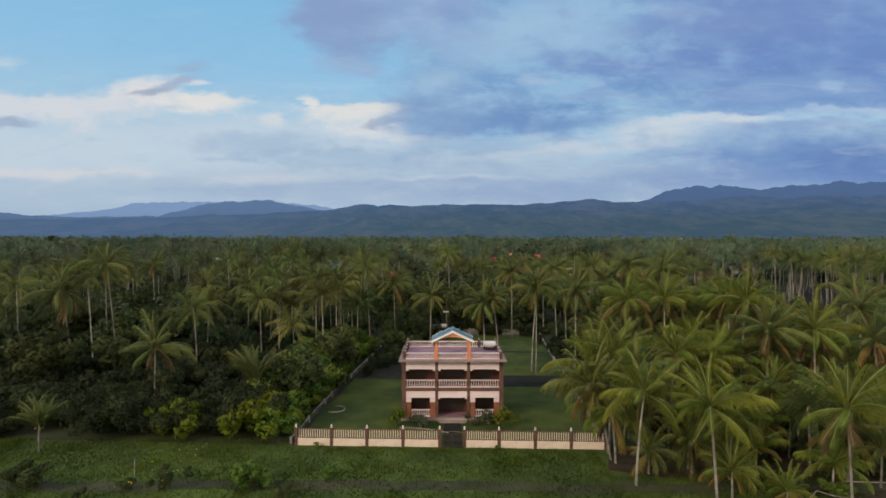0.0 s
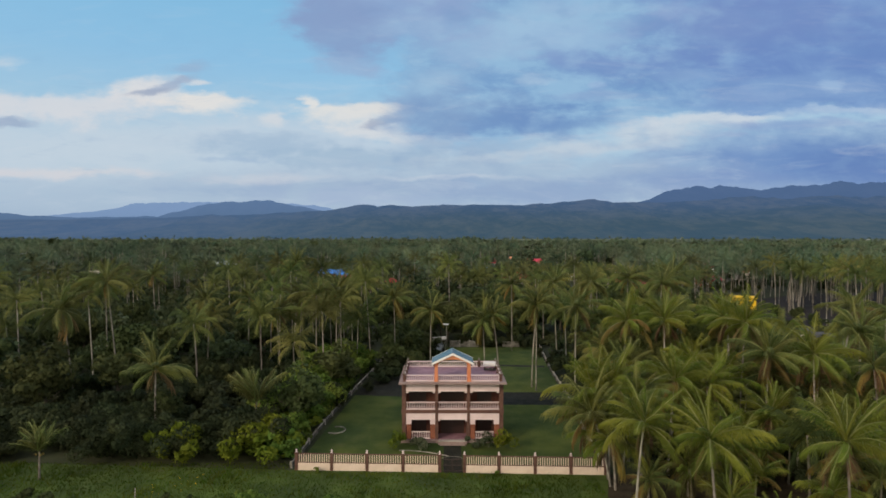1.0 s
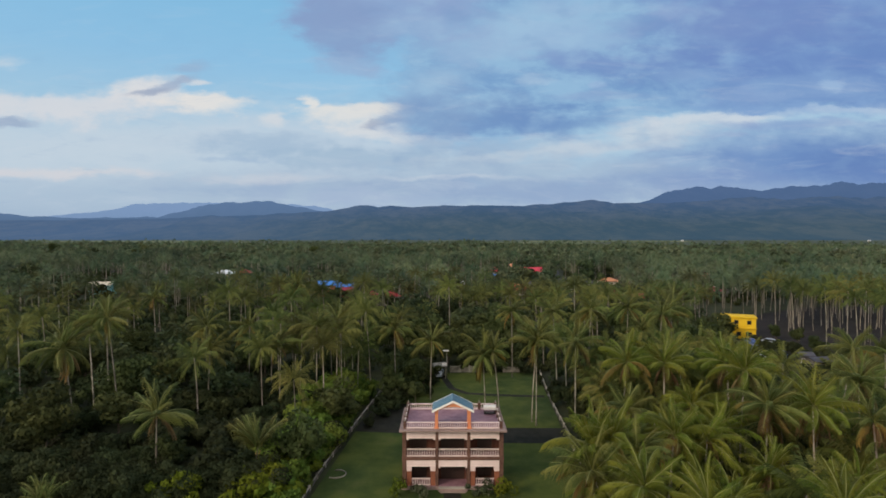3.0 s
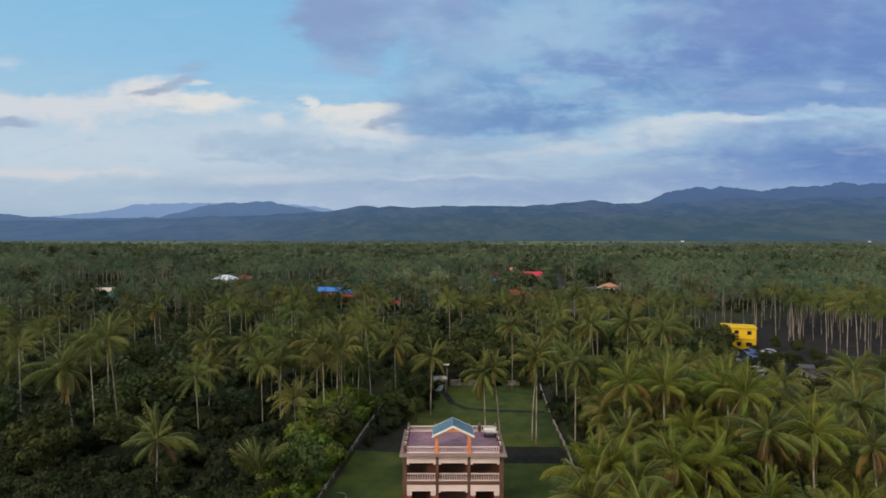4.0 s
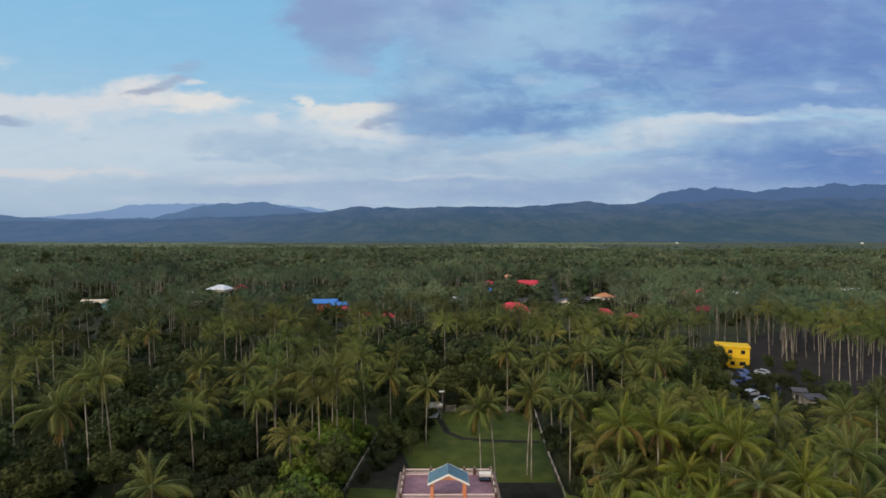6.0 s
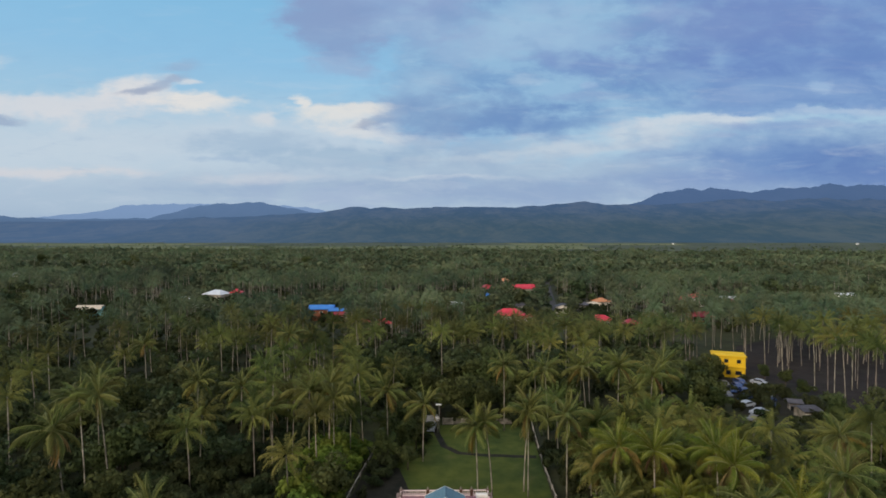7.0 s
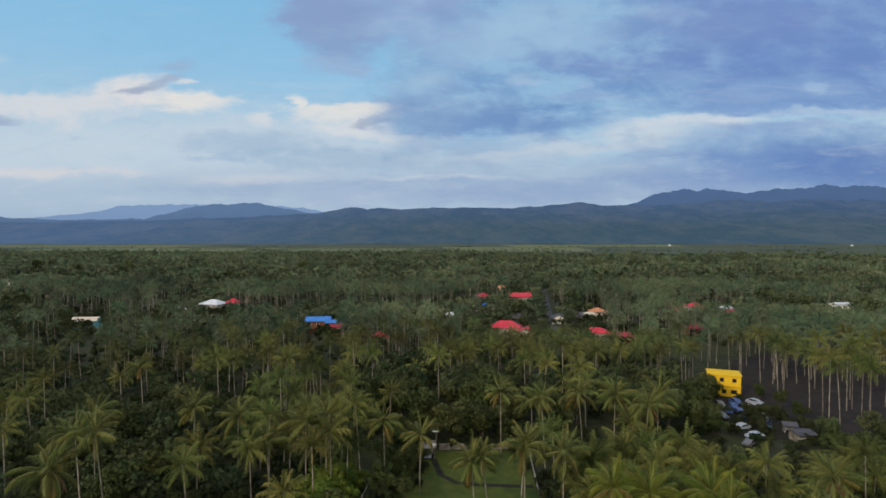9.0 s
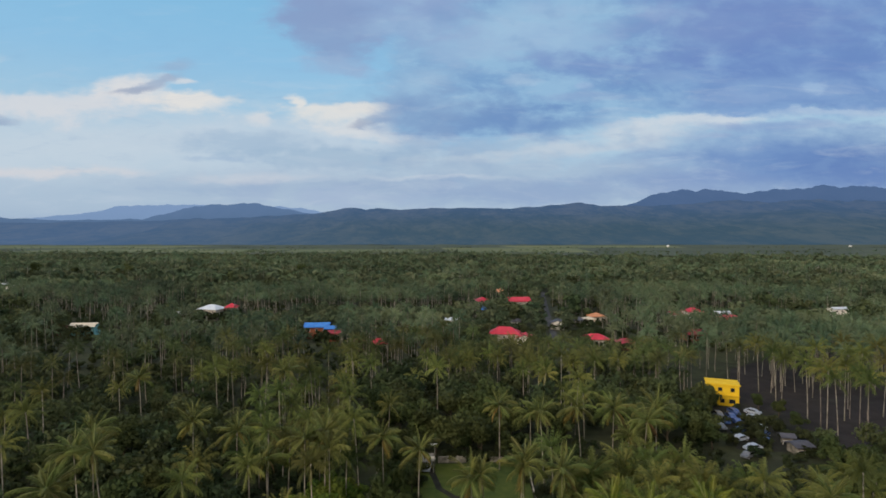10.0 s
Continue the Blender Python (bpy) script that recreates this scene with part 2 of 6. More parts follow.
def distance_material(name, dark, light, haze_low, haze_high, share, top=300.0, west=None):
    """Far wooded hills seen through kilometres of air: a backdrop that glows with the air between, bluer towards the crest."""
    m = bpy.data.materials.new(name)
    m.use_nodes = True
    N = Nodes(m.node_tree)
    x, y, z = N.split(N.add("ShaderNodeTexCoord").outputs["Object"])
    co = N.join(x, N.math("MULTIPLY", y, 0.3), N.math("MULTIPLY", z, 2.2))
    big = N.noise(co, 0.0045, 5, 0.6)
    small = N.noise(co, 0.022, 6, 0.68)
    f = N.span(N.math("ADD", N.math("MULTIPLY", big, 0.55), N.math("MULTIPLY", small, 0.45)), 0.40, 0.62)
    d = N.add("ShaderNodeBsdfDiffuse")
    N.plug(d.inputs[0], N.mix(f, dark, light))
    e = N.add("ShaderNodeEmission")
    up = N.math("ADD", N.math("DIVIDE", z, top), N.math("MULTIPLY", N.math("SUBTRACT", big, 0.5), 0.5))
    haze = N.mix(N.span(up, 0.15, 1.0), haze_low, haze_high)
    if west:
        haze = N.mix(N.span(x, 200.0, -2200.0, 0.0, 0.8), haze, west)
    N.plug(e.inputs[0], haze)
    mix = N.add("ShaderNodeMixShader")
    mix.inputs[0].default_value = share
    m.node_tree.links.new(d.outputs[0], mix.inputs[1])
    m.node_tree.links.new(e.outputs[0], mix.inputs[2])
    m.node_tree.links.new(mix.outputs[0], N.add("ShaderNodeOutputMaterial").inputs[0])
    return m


M = {}
M["floor"] = material("forest_floor", (0.018, 0.022, 0.009), (0.040, 0.045, 0.016), 0.25, 1.0, 0.6, 3.0, stain=(0.03, 0.024, 0.017))
M["grass"] = material("rough_grass", (0.031, 0.050, 0.009), (0.074, 0.110, 0.015), 0.35, 1.0, 0.5, 6.0, stain=(0.045, 0.042, 0.018))
M["lawn"] = material("mown_lawn", (0.023, 0.045, 0.007), (0.070, 0.088, 0.011), 0.30, 1.0, 0.4, 9.0, stain=(0.060, 0.062, 0.018))
M["blade"] = material("grass_blade", (0.044, 0.076, 0.010), (0.100, 0.145, 0.018), 0.3, 0.9, 0.0, spec=0.1, vary=0.6, leaf=0.5, attr=True)
# very dark earth: shade on the back yard is put into it too
M["dirt"] = material("dark_earth", (0.009, 0.010, 0.007), (0.020, 0.019, 0.013), 0.6, 1.0, 0.8, 5.0, stain=(0.03, 0.036, 0.016))
M["litter"] = material("palm_leaf_litter", (0.022, 0.017, 0.010), (0.055, 0.040, 0.022), 0.8, 1.0, 0.7, 5.0, stain=(0.03, 0.038, 0.012))
M["track"] = material("worn_track_earth", (0.030, 0.034, 0.016), (0.062, 0.060, 0.032), 0.5, 1.0, 0.8, 5.0, stain=(0.03, 0.045, 0.012))
M["soil"] = material("bare_grove_soil", (0.014, 0.011, 0.011), (0.026, 0.020, 0.019), 0.2, 1.0, 0.6, 2.0, stain=(0.03, 0.034, 0.016))
M["asphalt"] = material("worn_asphalt", (0.035, 0.036, 0.040), (0.065, 0.066, 0.072), 0.7, 0.9, 0.4, 8.0)
M["field"] = material("rice_field", (0.075, 0.10, 0.045), (0.14, 0.155, 0.07), 0.012, 1.0, 0.0, stain=(0.18, 0.17, 0.10))
M["plain"] = material("far_plain", (0.036, 0.052, 0.034), (0.060, 0.076, 0.046), 0.02, 1.0, 0.0, stain=(0.04, 0.055, 0.03))
M["frond"] = material("palm_leaflet", (0.076, 0.107, 0.016), (0.182, 0.210, 0.030), 0.5, 0.6, 0.0, vary=0.8, leaf=0.3, spec=0.12)
M["frond_mid"] = material("grove_palm_leaflet", (0.066, 0.088, 0.025), (0.162, 0.180, 0.045), 0.4, 0.6, 0.0, vary=1.0, leaf=0.28, spec=0.2)
M["frond_grove"] = material("grove_palm_leaf", (0.048, 0.066, 0.025), (0.120, 0.138, 0.046), 0.4, 0.6, 0.0, vary=1.0, leaf=0.28, spec=0.2, attr=True)
M["frond_old"] = material("yellowed_leaflet", (0.12, 0.095, 0.022), (0.23, 0.16, 0.035), 0.8, 0.6, 0.0, vary=0.5, leaf=0.28)
M["frond_dry"] = material("dry_brown_leaflet", (0.075, 0.050, 0.024), (0.165, 0.108, 0.046), 0.8, 0.8, 0.0, vary=0.6, leaf=0.2)
M["rachis"] = material("leaf_stalk", (0.125, 0.145, 0.04), (0.23, 0.235, 0.08), 1.0, 0.5, 0.0)
# blue-grey leaf tone that carries the aerial haze over distant groves
M["palms"] = material("hazy_grove_leaflet", (0.048, 0.080, 0.046), (0.122, 0.164, 0.086), 0.09, 0.6, 0.0, vary=0.95, leaf=0.25, attr=True, spec=0.3)
M["trunk"] = material("palm_trunk", (0.125, 0.114, 0.096), (0.34, 0.31, 0.265), 1.5, 0.9, 0.6, 7.0, stain=(0.085, 0.08, 0.06), vary=0.7)
M["bark"] = material("tree_bark", (0.05, 0.042, 0.03), (0.11, 0.09, 0.07), 2.0, 0.95, 0.6, 9.0)
M["nut"] = material("coconut", (0.07, 0.09, 0.02), (0.20, 0.14, 0.04), 3.0, 0.5, 0.1)
M["leaf"] = material("broad_leaf", (0.026, 0.036, 0.017), (0.056, 0.068, 0.027), 0.4, 0.7, 0.0, vary=0.65, leaf=0.22, spec=0.1)
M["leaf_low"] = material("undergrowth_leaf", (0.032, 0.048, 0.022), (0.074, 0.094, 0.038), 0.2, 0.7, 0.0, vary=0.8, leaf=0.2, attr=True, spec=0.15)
# darker leaf copy: shade between the palm crowns is put into its colour
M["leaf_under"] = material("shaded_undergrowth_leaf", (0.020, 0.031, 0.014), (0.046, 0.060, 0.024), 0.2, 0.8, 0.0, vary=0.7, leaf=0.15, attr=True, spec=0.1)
# far leaves: haze is painted in as extra blue
M["leaf_hazy"] = material("hazy_grove_leaf", (0.056, 0.082, 0.046), (0.124, 0.156, 0.086), 0.1, 0.8, 0.0, vary=1.0, leaf=0.25, attr=True, spec=0.12)
M["leaf_tree"] = material("tree_leaf", (0.036, 0.051, 0.020), (0.080, 0.099, 0.033), 0.4, 0.7, 0.0, vary=0.55, leaf=0.25, spec=0.1)
M["leaf_fresh"] = material("fresh_green_leaf", (0.078, 0.130, 0.022), (0.155, 0.210, 0.040), 0.6, 0.7, 0.0, vary=0.6, leaf=0.25, spec=0.1)
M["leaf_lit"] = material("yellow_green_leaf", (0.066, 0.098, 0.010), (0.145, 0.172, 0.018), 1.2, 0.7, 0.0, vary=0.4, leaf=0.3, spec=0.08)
M["leaf_grey"] = material("grey_green_leaf", (0.05, 0.065, 0.035), (0.11, 0.12, 0.07), 1.2, 0.7, 0.0, vary=0.4, leaf=0.2, spec=0.1)
M["cream"] = material("cream_paint", (0.58, 0.47, 0.38), (0.72, 0.60, 0.50), 0.8, 0.75, 0.12, 14.0, stain=(0.45, 0.36, 0.28))
M["pink"] = material("pale_pink_paint", (0.63, 0.51, 0.51), (0.76, 0.64, 0.64), 0.8, 0.7, 0.12, 14.0, stain=(0.50, 0.40, 0.35))
M["brown"] = material("brown_stone_cladding", (0.075, 0.040, 0.032), (0.150, 0.080, 0.062), 3.0, 0.85, 0.7, 10.0, stain=(0.06, 0.035, 0.03))
M["brick"] = material("orange_brick", (0.17, 0.060, 0.036), (0.28, 0.105, 0.060), 4.0, 0.9, 0.6, 12.0)
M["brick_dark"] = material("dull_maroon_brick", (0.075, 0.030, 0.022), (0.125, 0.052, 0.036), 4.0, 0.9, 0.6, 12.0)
M["orange"] = material("salmon_orange_paint", (0.56, 0.20, 0.10), (0.70, 0.29, 0.15), 0.9, 0.7, 0.1, 14.0)
M["tile"] = material("maroon_terrace_tile", (0.21, 0.112, 0.140), (0.30, 0.168, 0.200), 1.2, 0.6, 0.15, 8.0, stain=(0.13, 0.07, 0.075))
M["slab"] = material("weathered_concrete_edge", (0.20, 0.145, 0.135), (0.32, 0.235, 0.215), 1.5, 0.85, 0.3, 9.0, stain=(0.16, 0.11, 0.10))
M["blue_roof"] = material("blue_metal_roof", (0.075, 0.15, 0.21), (0.115, 0.205, 0.28), 0.6, 0.45, 0.05, 10.0, stain=(0.07, 0.16, 0.24))
M["white"] = material("white_paint", (0.68, 0.66, 0.64), (0.80, 0.79, 0.77), 1.0, 0.6, 0.1, 12.0, stain=(0.5, 0.48, 0.45))
M["dim_white"] = material("weathered_white_wall", (0.09, 0.085, 0.07), (0.34, 0.31, 0.27), 0.9, 0.85, 0.3, 8.0, stain=(0.06, 0.06, 0.045))
# block panels coloured dark to carry the shadow between the pale posts
M["shadowed_wall"] = material("shadowed_block_wall", (0.035, 0.036, 0.026), (0.11, 0.105, 0.085), 0.9, 0.9, 0.3, 8.0, stain=(0.03, 0.036, 0.018))
M["iron"] = material("dark_painted_iron", (0.035, 0.026, 0.022), (0.065, 0.048, 0.040), 3.0, 0.55, 0.1)
M["steel"] = material("brushed_steel", (0.50, 0.50, 0.52), (0.66, 0.66, 0.68), 2.0, 0.4, 0.05, metal=0.6)
M["red_roof"] = material("red_metal_roof", (0.40, 0.022, 0.045), (0.56, 0.040, 0.070), 0.3, 0.5, 0.05, 4.0, stain=(0.30, 0.025, 0.04))
M["maroon_roof"] = material("maroon_metal_roof", (0.26, 0.025, 0.04), (0.36, 0.04, 0.055), 0.3, 0.5, 0.05, 4.0)
M["sky_roof"] = material("bright_blue_metal_roof", (0.03, 0.14, 0.48), (0.05, 0.22, 0.62), 0.3, 0.5, 0.05, 4.0)
M["teal_paint"] = material("turquoise_paint", (0.16, 0.42, 0.46), (0.24, 0.52, 0.56), 0.5, 0.7, 0.1)
M["pale_roof"] = material("pale_metal_roof", (0.45, 0.50, 0.58), (0.62, 0.66, 0.72), 0.3, 0.4, 0.05, 4.0)
M["cream_roof"] = material("cream_metal_roof", (0.50, 0.44, 0.36), (0.62, 0.56, 0.46), 0.3, 0.5, 0.05, 4.0, stain=(0.38, 0.30, 0.22))
M["grey_roof"] = material("grey_sheet_roof", (0.05, 0.05, 0.065), (0.10, 0.10, 0.125), 0.4, 0.6, 0.1, 4.0)
M["orange_roof"] = material("orange_tile_roof", (0.46, 0.20, 0.105), (0.58, 0.29, 0.17), 0.5, 0.7, 0.2, 5.0)
M["yellow"] = material("bright_yellow_paint", (0.62, 0.40, 0.012), (0.74, 0.50, 0.02), 0.5, 0.7, 0.1, 8.0, stain=(0.5, 0.32, 0.02))
M["wall"] = material("pale_house_wall", (0.26, 0.24, 0.21), (0.42, 0.39, 0.35), 0.5, 0.85, 0.1, stain=(0.3, 0.27, 0.23))
M["car_white"] = material("white_car_paint", (0.30, 0.34, 0.42), (0.38, 0.43, 0.52), 1.0, 0.3, 0.0, spec=0.5)
M["car_blue"] = material("blue_car_paint", (0.03, 0.06, 0.18), (0.05, 0.10, 0.26), 1.0, 0.3, 0.0, spec=0.5)
M["car_grey"] = material("grey_car_paint", (0.10, 0.11, 0.13), (0.16, 0.17, 0.19), 1.0, 0.3, 0.0, spec=0.5)
M["rubber"] = material("tyre_rubber", (0.015, 0.015, 0.015), (0.03, 0.03, 0.03), 4.0, 0.9, 0.1)
# aerial haze is mixed into the hill colours as bluish emission
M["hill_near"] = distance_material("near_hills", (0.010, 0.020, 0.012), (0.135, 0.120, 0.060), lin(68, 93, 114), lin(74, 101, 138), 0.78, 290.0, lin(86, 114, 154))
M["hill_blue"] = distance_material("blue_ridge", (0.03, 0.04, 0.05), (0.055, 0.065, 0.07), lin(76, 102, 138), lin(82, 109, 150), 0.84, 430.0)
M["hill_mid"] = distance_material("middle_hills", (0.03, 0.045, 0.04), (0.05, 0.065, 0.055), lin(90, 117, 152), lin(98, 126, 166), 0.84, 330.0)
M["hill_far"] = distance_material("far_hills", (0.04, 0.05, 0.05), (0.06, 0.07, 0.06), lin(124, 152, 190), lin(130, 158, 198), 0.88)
glass = bpy.data.materials.new("dark_window_glass")
glass.use_nodes = True
gp = glass.node_tree.nodes["Principled BSDF"]
gp.inputs["Base Color"].default_value = (0.02, 0.022, 0.026, 1)
gp.inputs["Roughness"].default_value = 0.12
M["glass"] = glass
# the dark maroon of the room behind is put into the pane colour
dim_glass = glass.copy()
dim_glass.name = "dark_interior_glass"
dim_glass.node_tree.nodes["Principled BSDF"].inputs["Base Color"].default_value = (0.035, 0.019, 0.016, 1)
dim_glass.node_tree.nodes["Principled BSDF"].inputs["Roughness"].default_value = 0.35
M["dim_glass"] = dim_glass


# ---- building helpers ----
def box(bm, x0, x1, y0, y1, z0, z1):
    vs = [bm.verts.new((x, y, z)) for z in (z0, z1) for x, y in ((x0, y0), (x1, y0), (x1, y1), (x0, y1))]
    for f in ((0, 3, 2, 1), (4, 5, 6, 7), (0, 1, 5, 4), (1, 2, 6, 5), (2, 3, 7, 6), (3, 0, 4, 7)):
        bm.faces.new([vs[i] for i in f])
    return bm


def boxes(*rows, bevel=0.0):
    bm = bmesh.new()
    for r in rows:
        box(bm, *r)
    if bevel:
        bmesh.ops.bevel(bm, geom=bm.edges[:], offset=bevel, segments=2, affect="EDGES", profile=0.6)
    return bm


def prism(outline, y0, y1):
    """An outline in x, z pushed from y0 to y1."""
    bm = bmesh.new()
    a = [bm.verts.new((x, y0, z)) for x, z in outline]
    b = [bm.verts.new((x, y1, z)) for x, z in outline]
    bm.faces.new(a)
    bm.faces.new(b[::-1])
    for i in range(len(a)):
        j = (i + 1) % len(a)
        bm.faces.new((a[j], a[i], b[i], b[j]))
    bmesh.ops.recalc_face_normals(bm, faces=bm.faces[:])
    return bm


def lathe(profile, sides=8, x=0.0, y=0.0, bm=None):
    """A turned solid from rows of radius, height."""
    bm = bm or bmesh.new()
    rings = [[bm.verts.new((x + r * math.cos(2 * math.pi * i / sides), y + r * math.sin(2 * math.pi * i / sides), z)) for i in range(sides)] for r, z in profile]
    for a, b in zip(rings, rings[1:]):
        for i in range(sides):
            j = (i + 1) % sides
            bm.faces.new((a[i], a[j], b[j], b[i]))
    bm.faces.new(rings[0][::-1])
    bm.faces.new(rings[-1])
    return bm


def tube(points, radii, sides=6, bm=None):
    bm = bm or bmesh.new()
    rings = []
    for k, (p, r) in enumerate(zip(points, radii)):
        p = Vector(p)
        d = (Vector(points[min(k + 1, len(points) - 1)]) - Vector(points[max(k - 1, 0)])).normalized()
        s = d.cross(Vector((0.3, 1, 0.1))).normalized()
        u = s.cross(d)
        rings.append([bm.verts.new(p + r * (math.cos(2 * math.pi * i / sides) * s + math.sin(2 * math.pi * i / sides) * u)) for i in range(sides)])
    for a, b in zip(rings, rings[1:]):
        for i in range(sides):
            j = (i + 1) % sides
            bm.faces.new((a[i], a[j], b[j], b[i]))
    bm.faces.new(rings[0][::-1])
    bm.faces.new(rings[-1])
    bmesh.ops.recalc_face_normals(bm, faces=bm.faces[:])
    return bm


def mesh_of(name, bm, mat, smooth=False):
    me = bpy.data.meshes.new(name)
    bm.to_mesh(me)
    bm.free()
    me.materials.append(mat)
    if smooth:
        me.shade_smooth()
    return me


def part(name, bm, mat, parent=None, label="", smooth=False, m=None):
    """One mesh object under a thing or a part."""
    ob = new(name, bm if isinstance(bm, bpy.types.Mesh) else mesh_of(name, bm, mat, smooth))
    if parent is not None:
        ob.parent = parent
    if m is not None:
        ob.matrix_local = m
    if label:
        ob["label"] = label
    return ob


def thing(name, m, label, category, group="", kind=""):
    ob = new(name)
    ob.empty_display_size = 0.3
    ob.matrix_world = m
    return tagged(ob, label, category, group, kind)


def array_mesh(name, verts, faces, mat, tint=None):
    """A mesh from numpy rows of corners and of triangles or quads."""
    me = bpy.data.meshes.new(name)
    k = faces.shape[1]
    me.vertices.add(len(verts))
    me.vertices.foreach_set("co", np.asarray(verts, np.float32).ravel())
    me.loops.add(faces.size)
    me.loops.foreach_set("vertex_index", faces.astype(np.int32).ravel())
    me.polygons.add(len(faces))
    me.polygons.foreach_set("loop_start", np.arange(0, faces.size, k, dtype=np.int32))
    if tint is not None:
        me.attributes.new("tint", "FLOAT", "POINT").data.foreach_set("value", np.asarray(tint, np.float32))
    me.materials.append(mat)
    me.update(calc_edges=True)
    return me


# ---- ground, roads, hills ----


def sheet(name, outline, z, mat, label, category):
    """A flat piece of ground from its outline."""
    bm = bmesh.new()
    bm.faces.new([bm.verts.new((x, y, z)) for x, y in outline])
    ob = new(name, mesh_of(name, bm, mat))
    return tagged(ob, label, category, kind="structure")


def strip(name, line, width, z, mat, label, category, side=0.12):
    """A road of one width along a line, with uneven edges."""
    pts = []
    for (x0, y0), (x1, y1) in zip(line, line[1:]):
        n = max(2, int(math.hypot(x1 - x0, y1 - y0) / 2.0))
        pts += [(x0 + (x1 - x0) * i / n, y0 + (y1 - y0) * i / n) for i in range(n)]
    pts.append(line[-1])
    bm = bmesh.new()
    rows = []
    for i, (x, y) in enumerate(pts):
        a, b = pts[max(i - 1, 0)], pts[min(i + 1, len(pts) - 1)]
        d = Vector((b[0] - a[0], b[1] - a[1])).normalized()
        wob = noise.noise(Vector((x * 0.3, y * 0.3, 2.0))) * side * width
        w = width / 2
        rows.append((bm.verts.new((x - d.y * (w + wob), y + d.x * (w + wob), z)), bm.verts.new((x + d.y * (w - wob), y - d.x * (w - wob), z))))
    for a, b in zip(rows, rows[1:]):
        bm.faces.new((a[0], a[1], b[1], b[0]))
    ob = new(name, mesh_of(name, bm, mat))
    return tagged(ob, label, category, kind="structure")


bm = bmesh.new()
ring = [bm.verts.new((11000 * math.cos(a), 3000 + 11000 * math.sin(a), 0)) for a in [2 * math.pi * i / 48 for i in range(48)]]
bm.faces.new(ring)
tagged(new("ground", mesh_of("ground", bm, M["floor"])), "dark leaf-littered ground under the coconut groves", "ground", kind="structure")

sheet("grass_verge", [(-140, -90), (140, -90), (140, 50), (75, 56.5), (17, 57.0), (-15.6, 58.2), (-46, 60), (-75, 57), (-140, 54)], 0.02, M["grass"], "rough green grass verge in front of the fence", "grass")
sheet("lawn", [(-15.9, 58.6), (16.9, 57.3), (19.6, 104), (20.6, 121.5), (-10.6, 121.5), (-12.0, 104)], 0.03, M["lawn"], "mown green lawn round the house inside the walls", "lawn")
sheet("palm_litter", [(15.6, 52.0), (20, 50.4), (26, 50.2), (31, 50.0), (34, 45.6), (38, 42.5), (60, 40), (75, 56), (17.2, 57.1)], 0.035, M["litter"], "brown leaf litter and bare soil under the front palms", "soil")
strip("track", [(-80, 48.0), (-40, 48.6), (-10, 48.8), (15, 48.4), (40, 48.6), (80, 48)], 1.9, 0.045, M["track"], "dull brown unpaved track across the grass", "track", 0.55)
strip("front_path", [(1.05, 57.4), (1.1, 64.9)], 2.0, 0.06, M["dirt"], "dark paved path from the gate to the porch", "path", 0.03)
strip("back_drive", [(-0.6, 121.0), (0.2, 117), (1.6, 109.5), (4.4, 105.9), (9.8, 104.7), (19.0, 103.8)], 1.3, 0.055, M["dirt"], "dark narrow drive curving across the back lawn", "drive", 0.05)
# one dark sheet for bare earth and, west of the house, for tree shade
sheet("yard_strip", [(7.4, 80.6), (18.4, 80.4), (18.8, 86.8), (7.4, 87.0), (-4.0, 89.0), (-6.5, 99), (-11.8, 103.5), (-13.6, 88.0), (-13.8, 85.4), (-4.5, 84.4)], 0.05, M["dirt"], "dark strip of bare earth and painted tree shade crossing the lawn behind the house", "bare earth")
sheet("grove_clearing", [(84, 126), (118, 122), (175, 172), (190, 235), (150, 230), (112, 205), (92, 168)], 0.03, M["soil"], "bare dull purple-brown soil under tall palms", "soil")
sheet("car_park", [(72, 128), (96, 124), (98, 150), (93, 164), (84, 164), (76, 150)], 0.05, M["dirt"], "dark earth yard with parked vehicles", "yard")
strip("village_road", [(50, 200), (56, 235), (62, 280), (70, 330), (84, 410), (97, 480)], 3.4, 0.06, M["asphalt"], "grey asphalt village road between the palms", "road", 0.04)
sheet("far_plain", [(-2200, 1200), (2200, 1000), (2900, 2700), (-2900, 2700)], 0.12, M["plain"], "patchwork of open farmland at the foot of the hills", "farmland")
for x0, x1, y0, y1 in ((-1900, -900, 1900, 2250), (300, 900, 1950, 2250), (-1150, -480, 1480, 1800), (-400, -40, 1500, 1760), (60, 430, 1460, 1900)):
    sheet("rice_field", [(x0, y0), (x1, y0 - 10), (x1 + 60, y1), (x0 - 30, y1 + 15)], 0.25, M["field"], "pale green open rice field beyond the groves", "field")


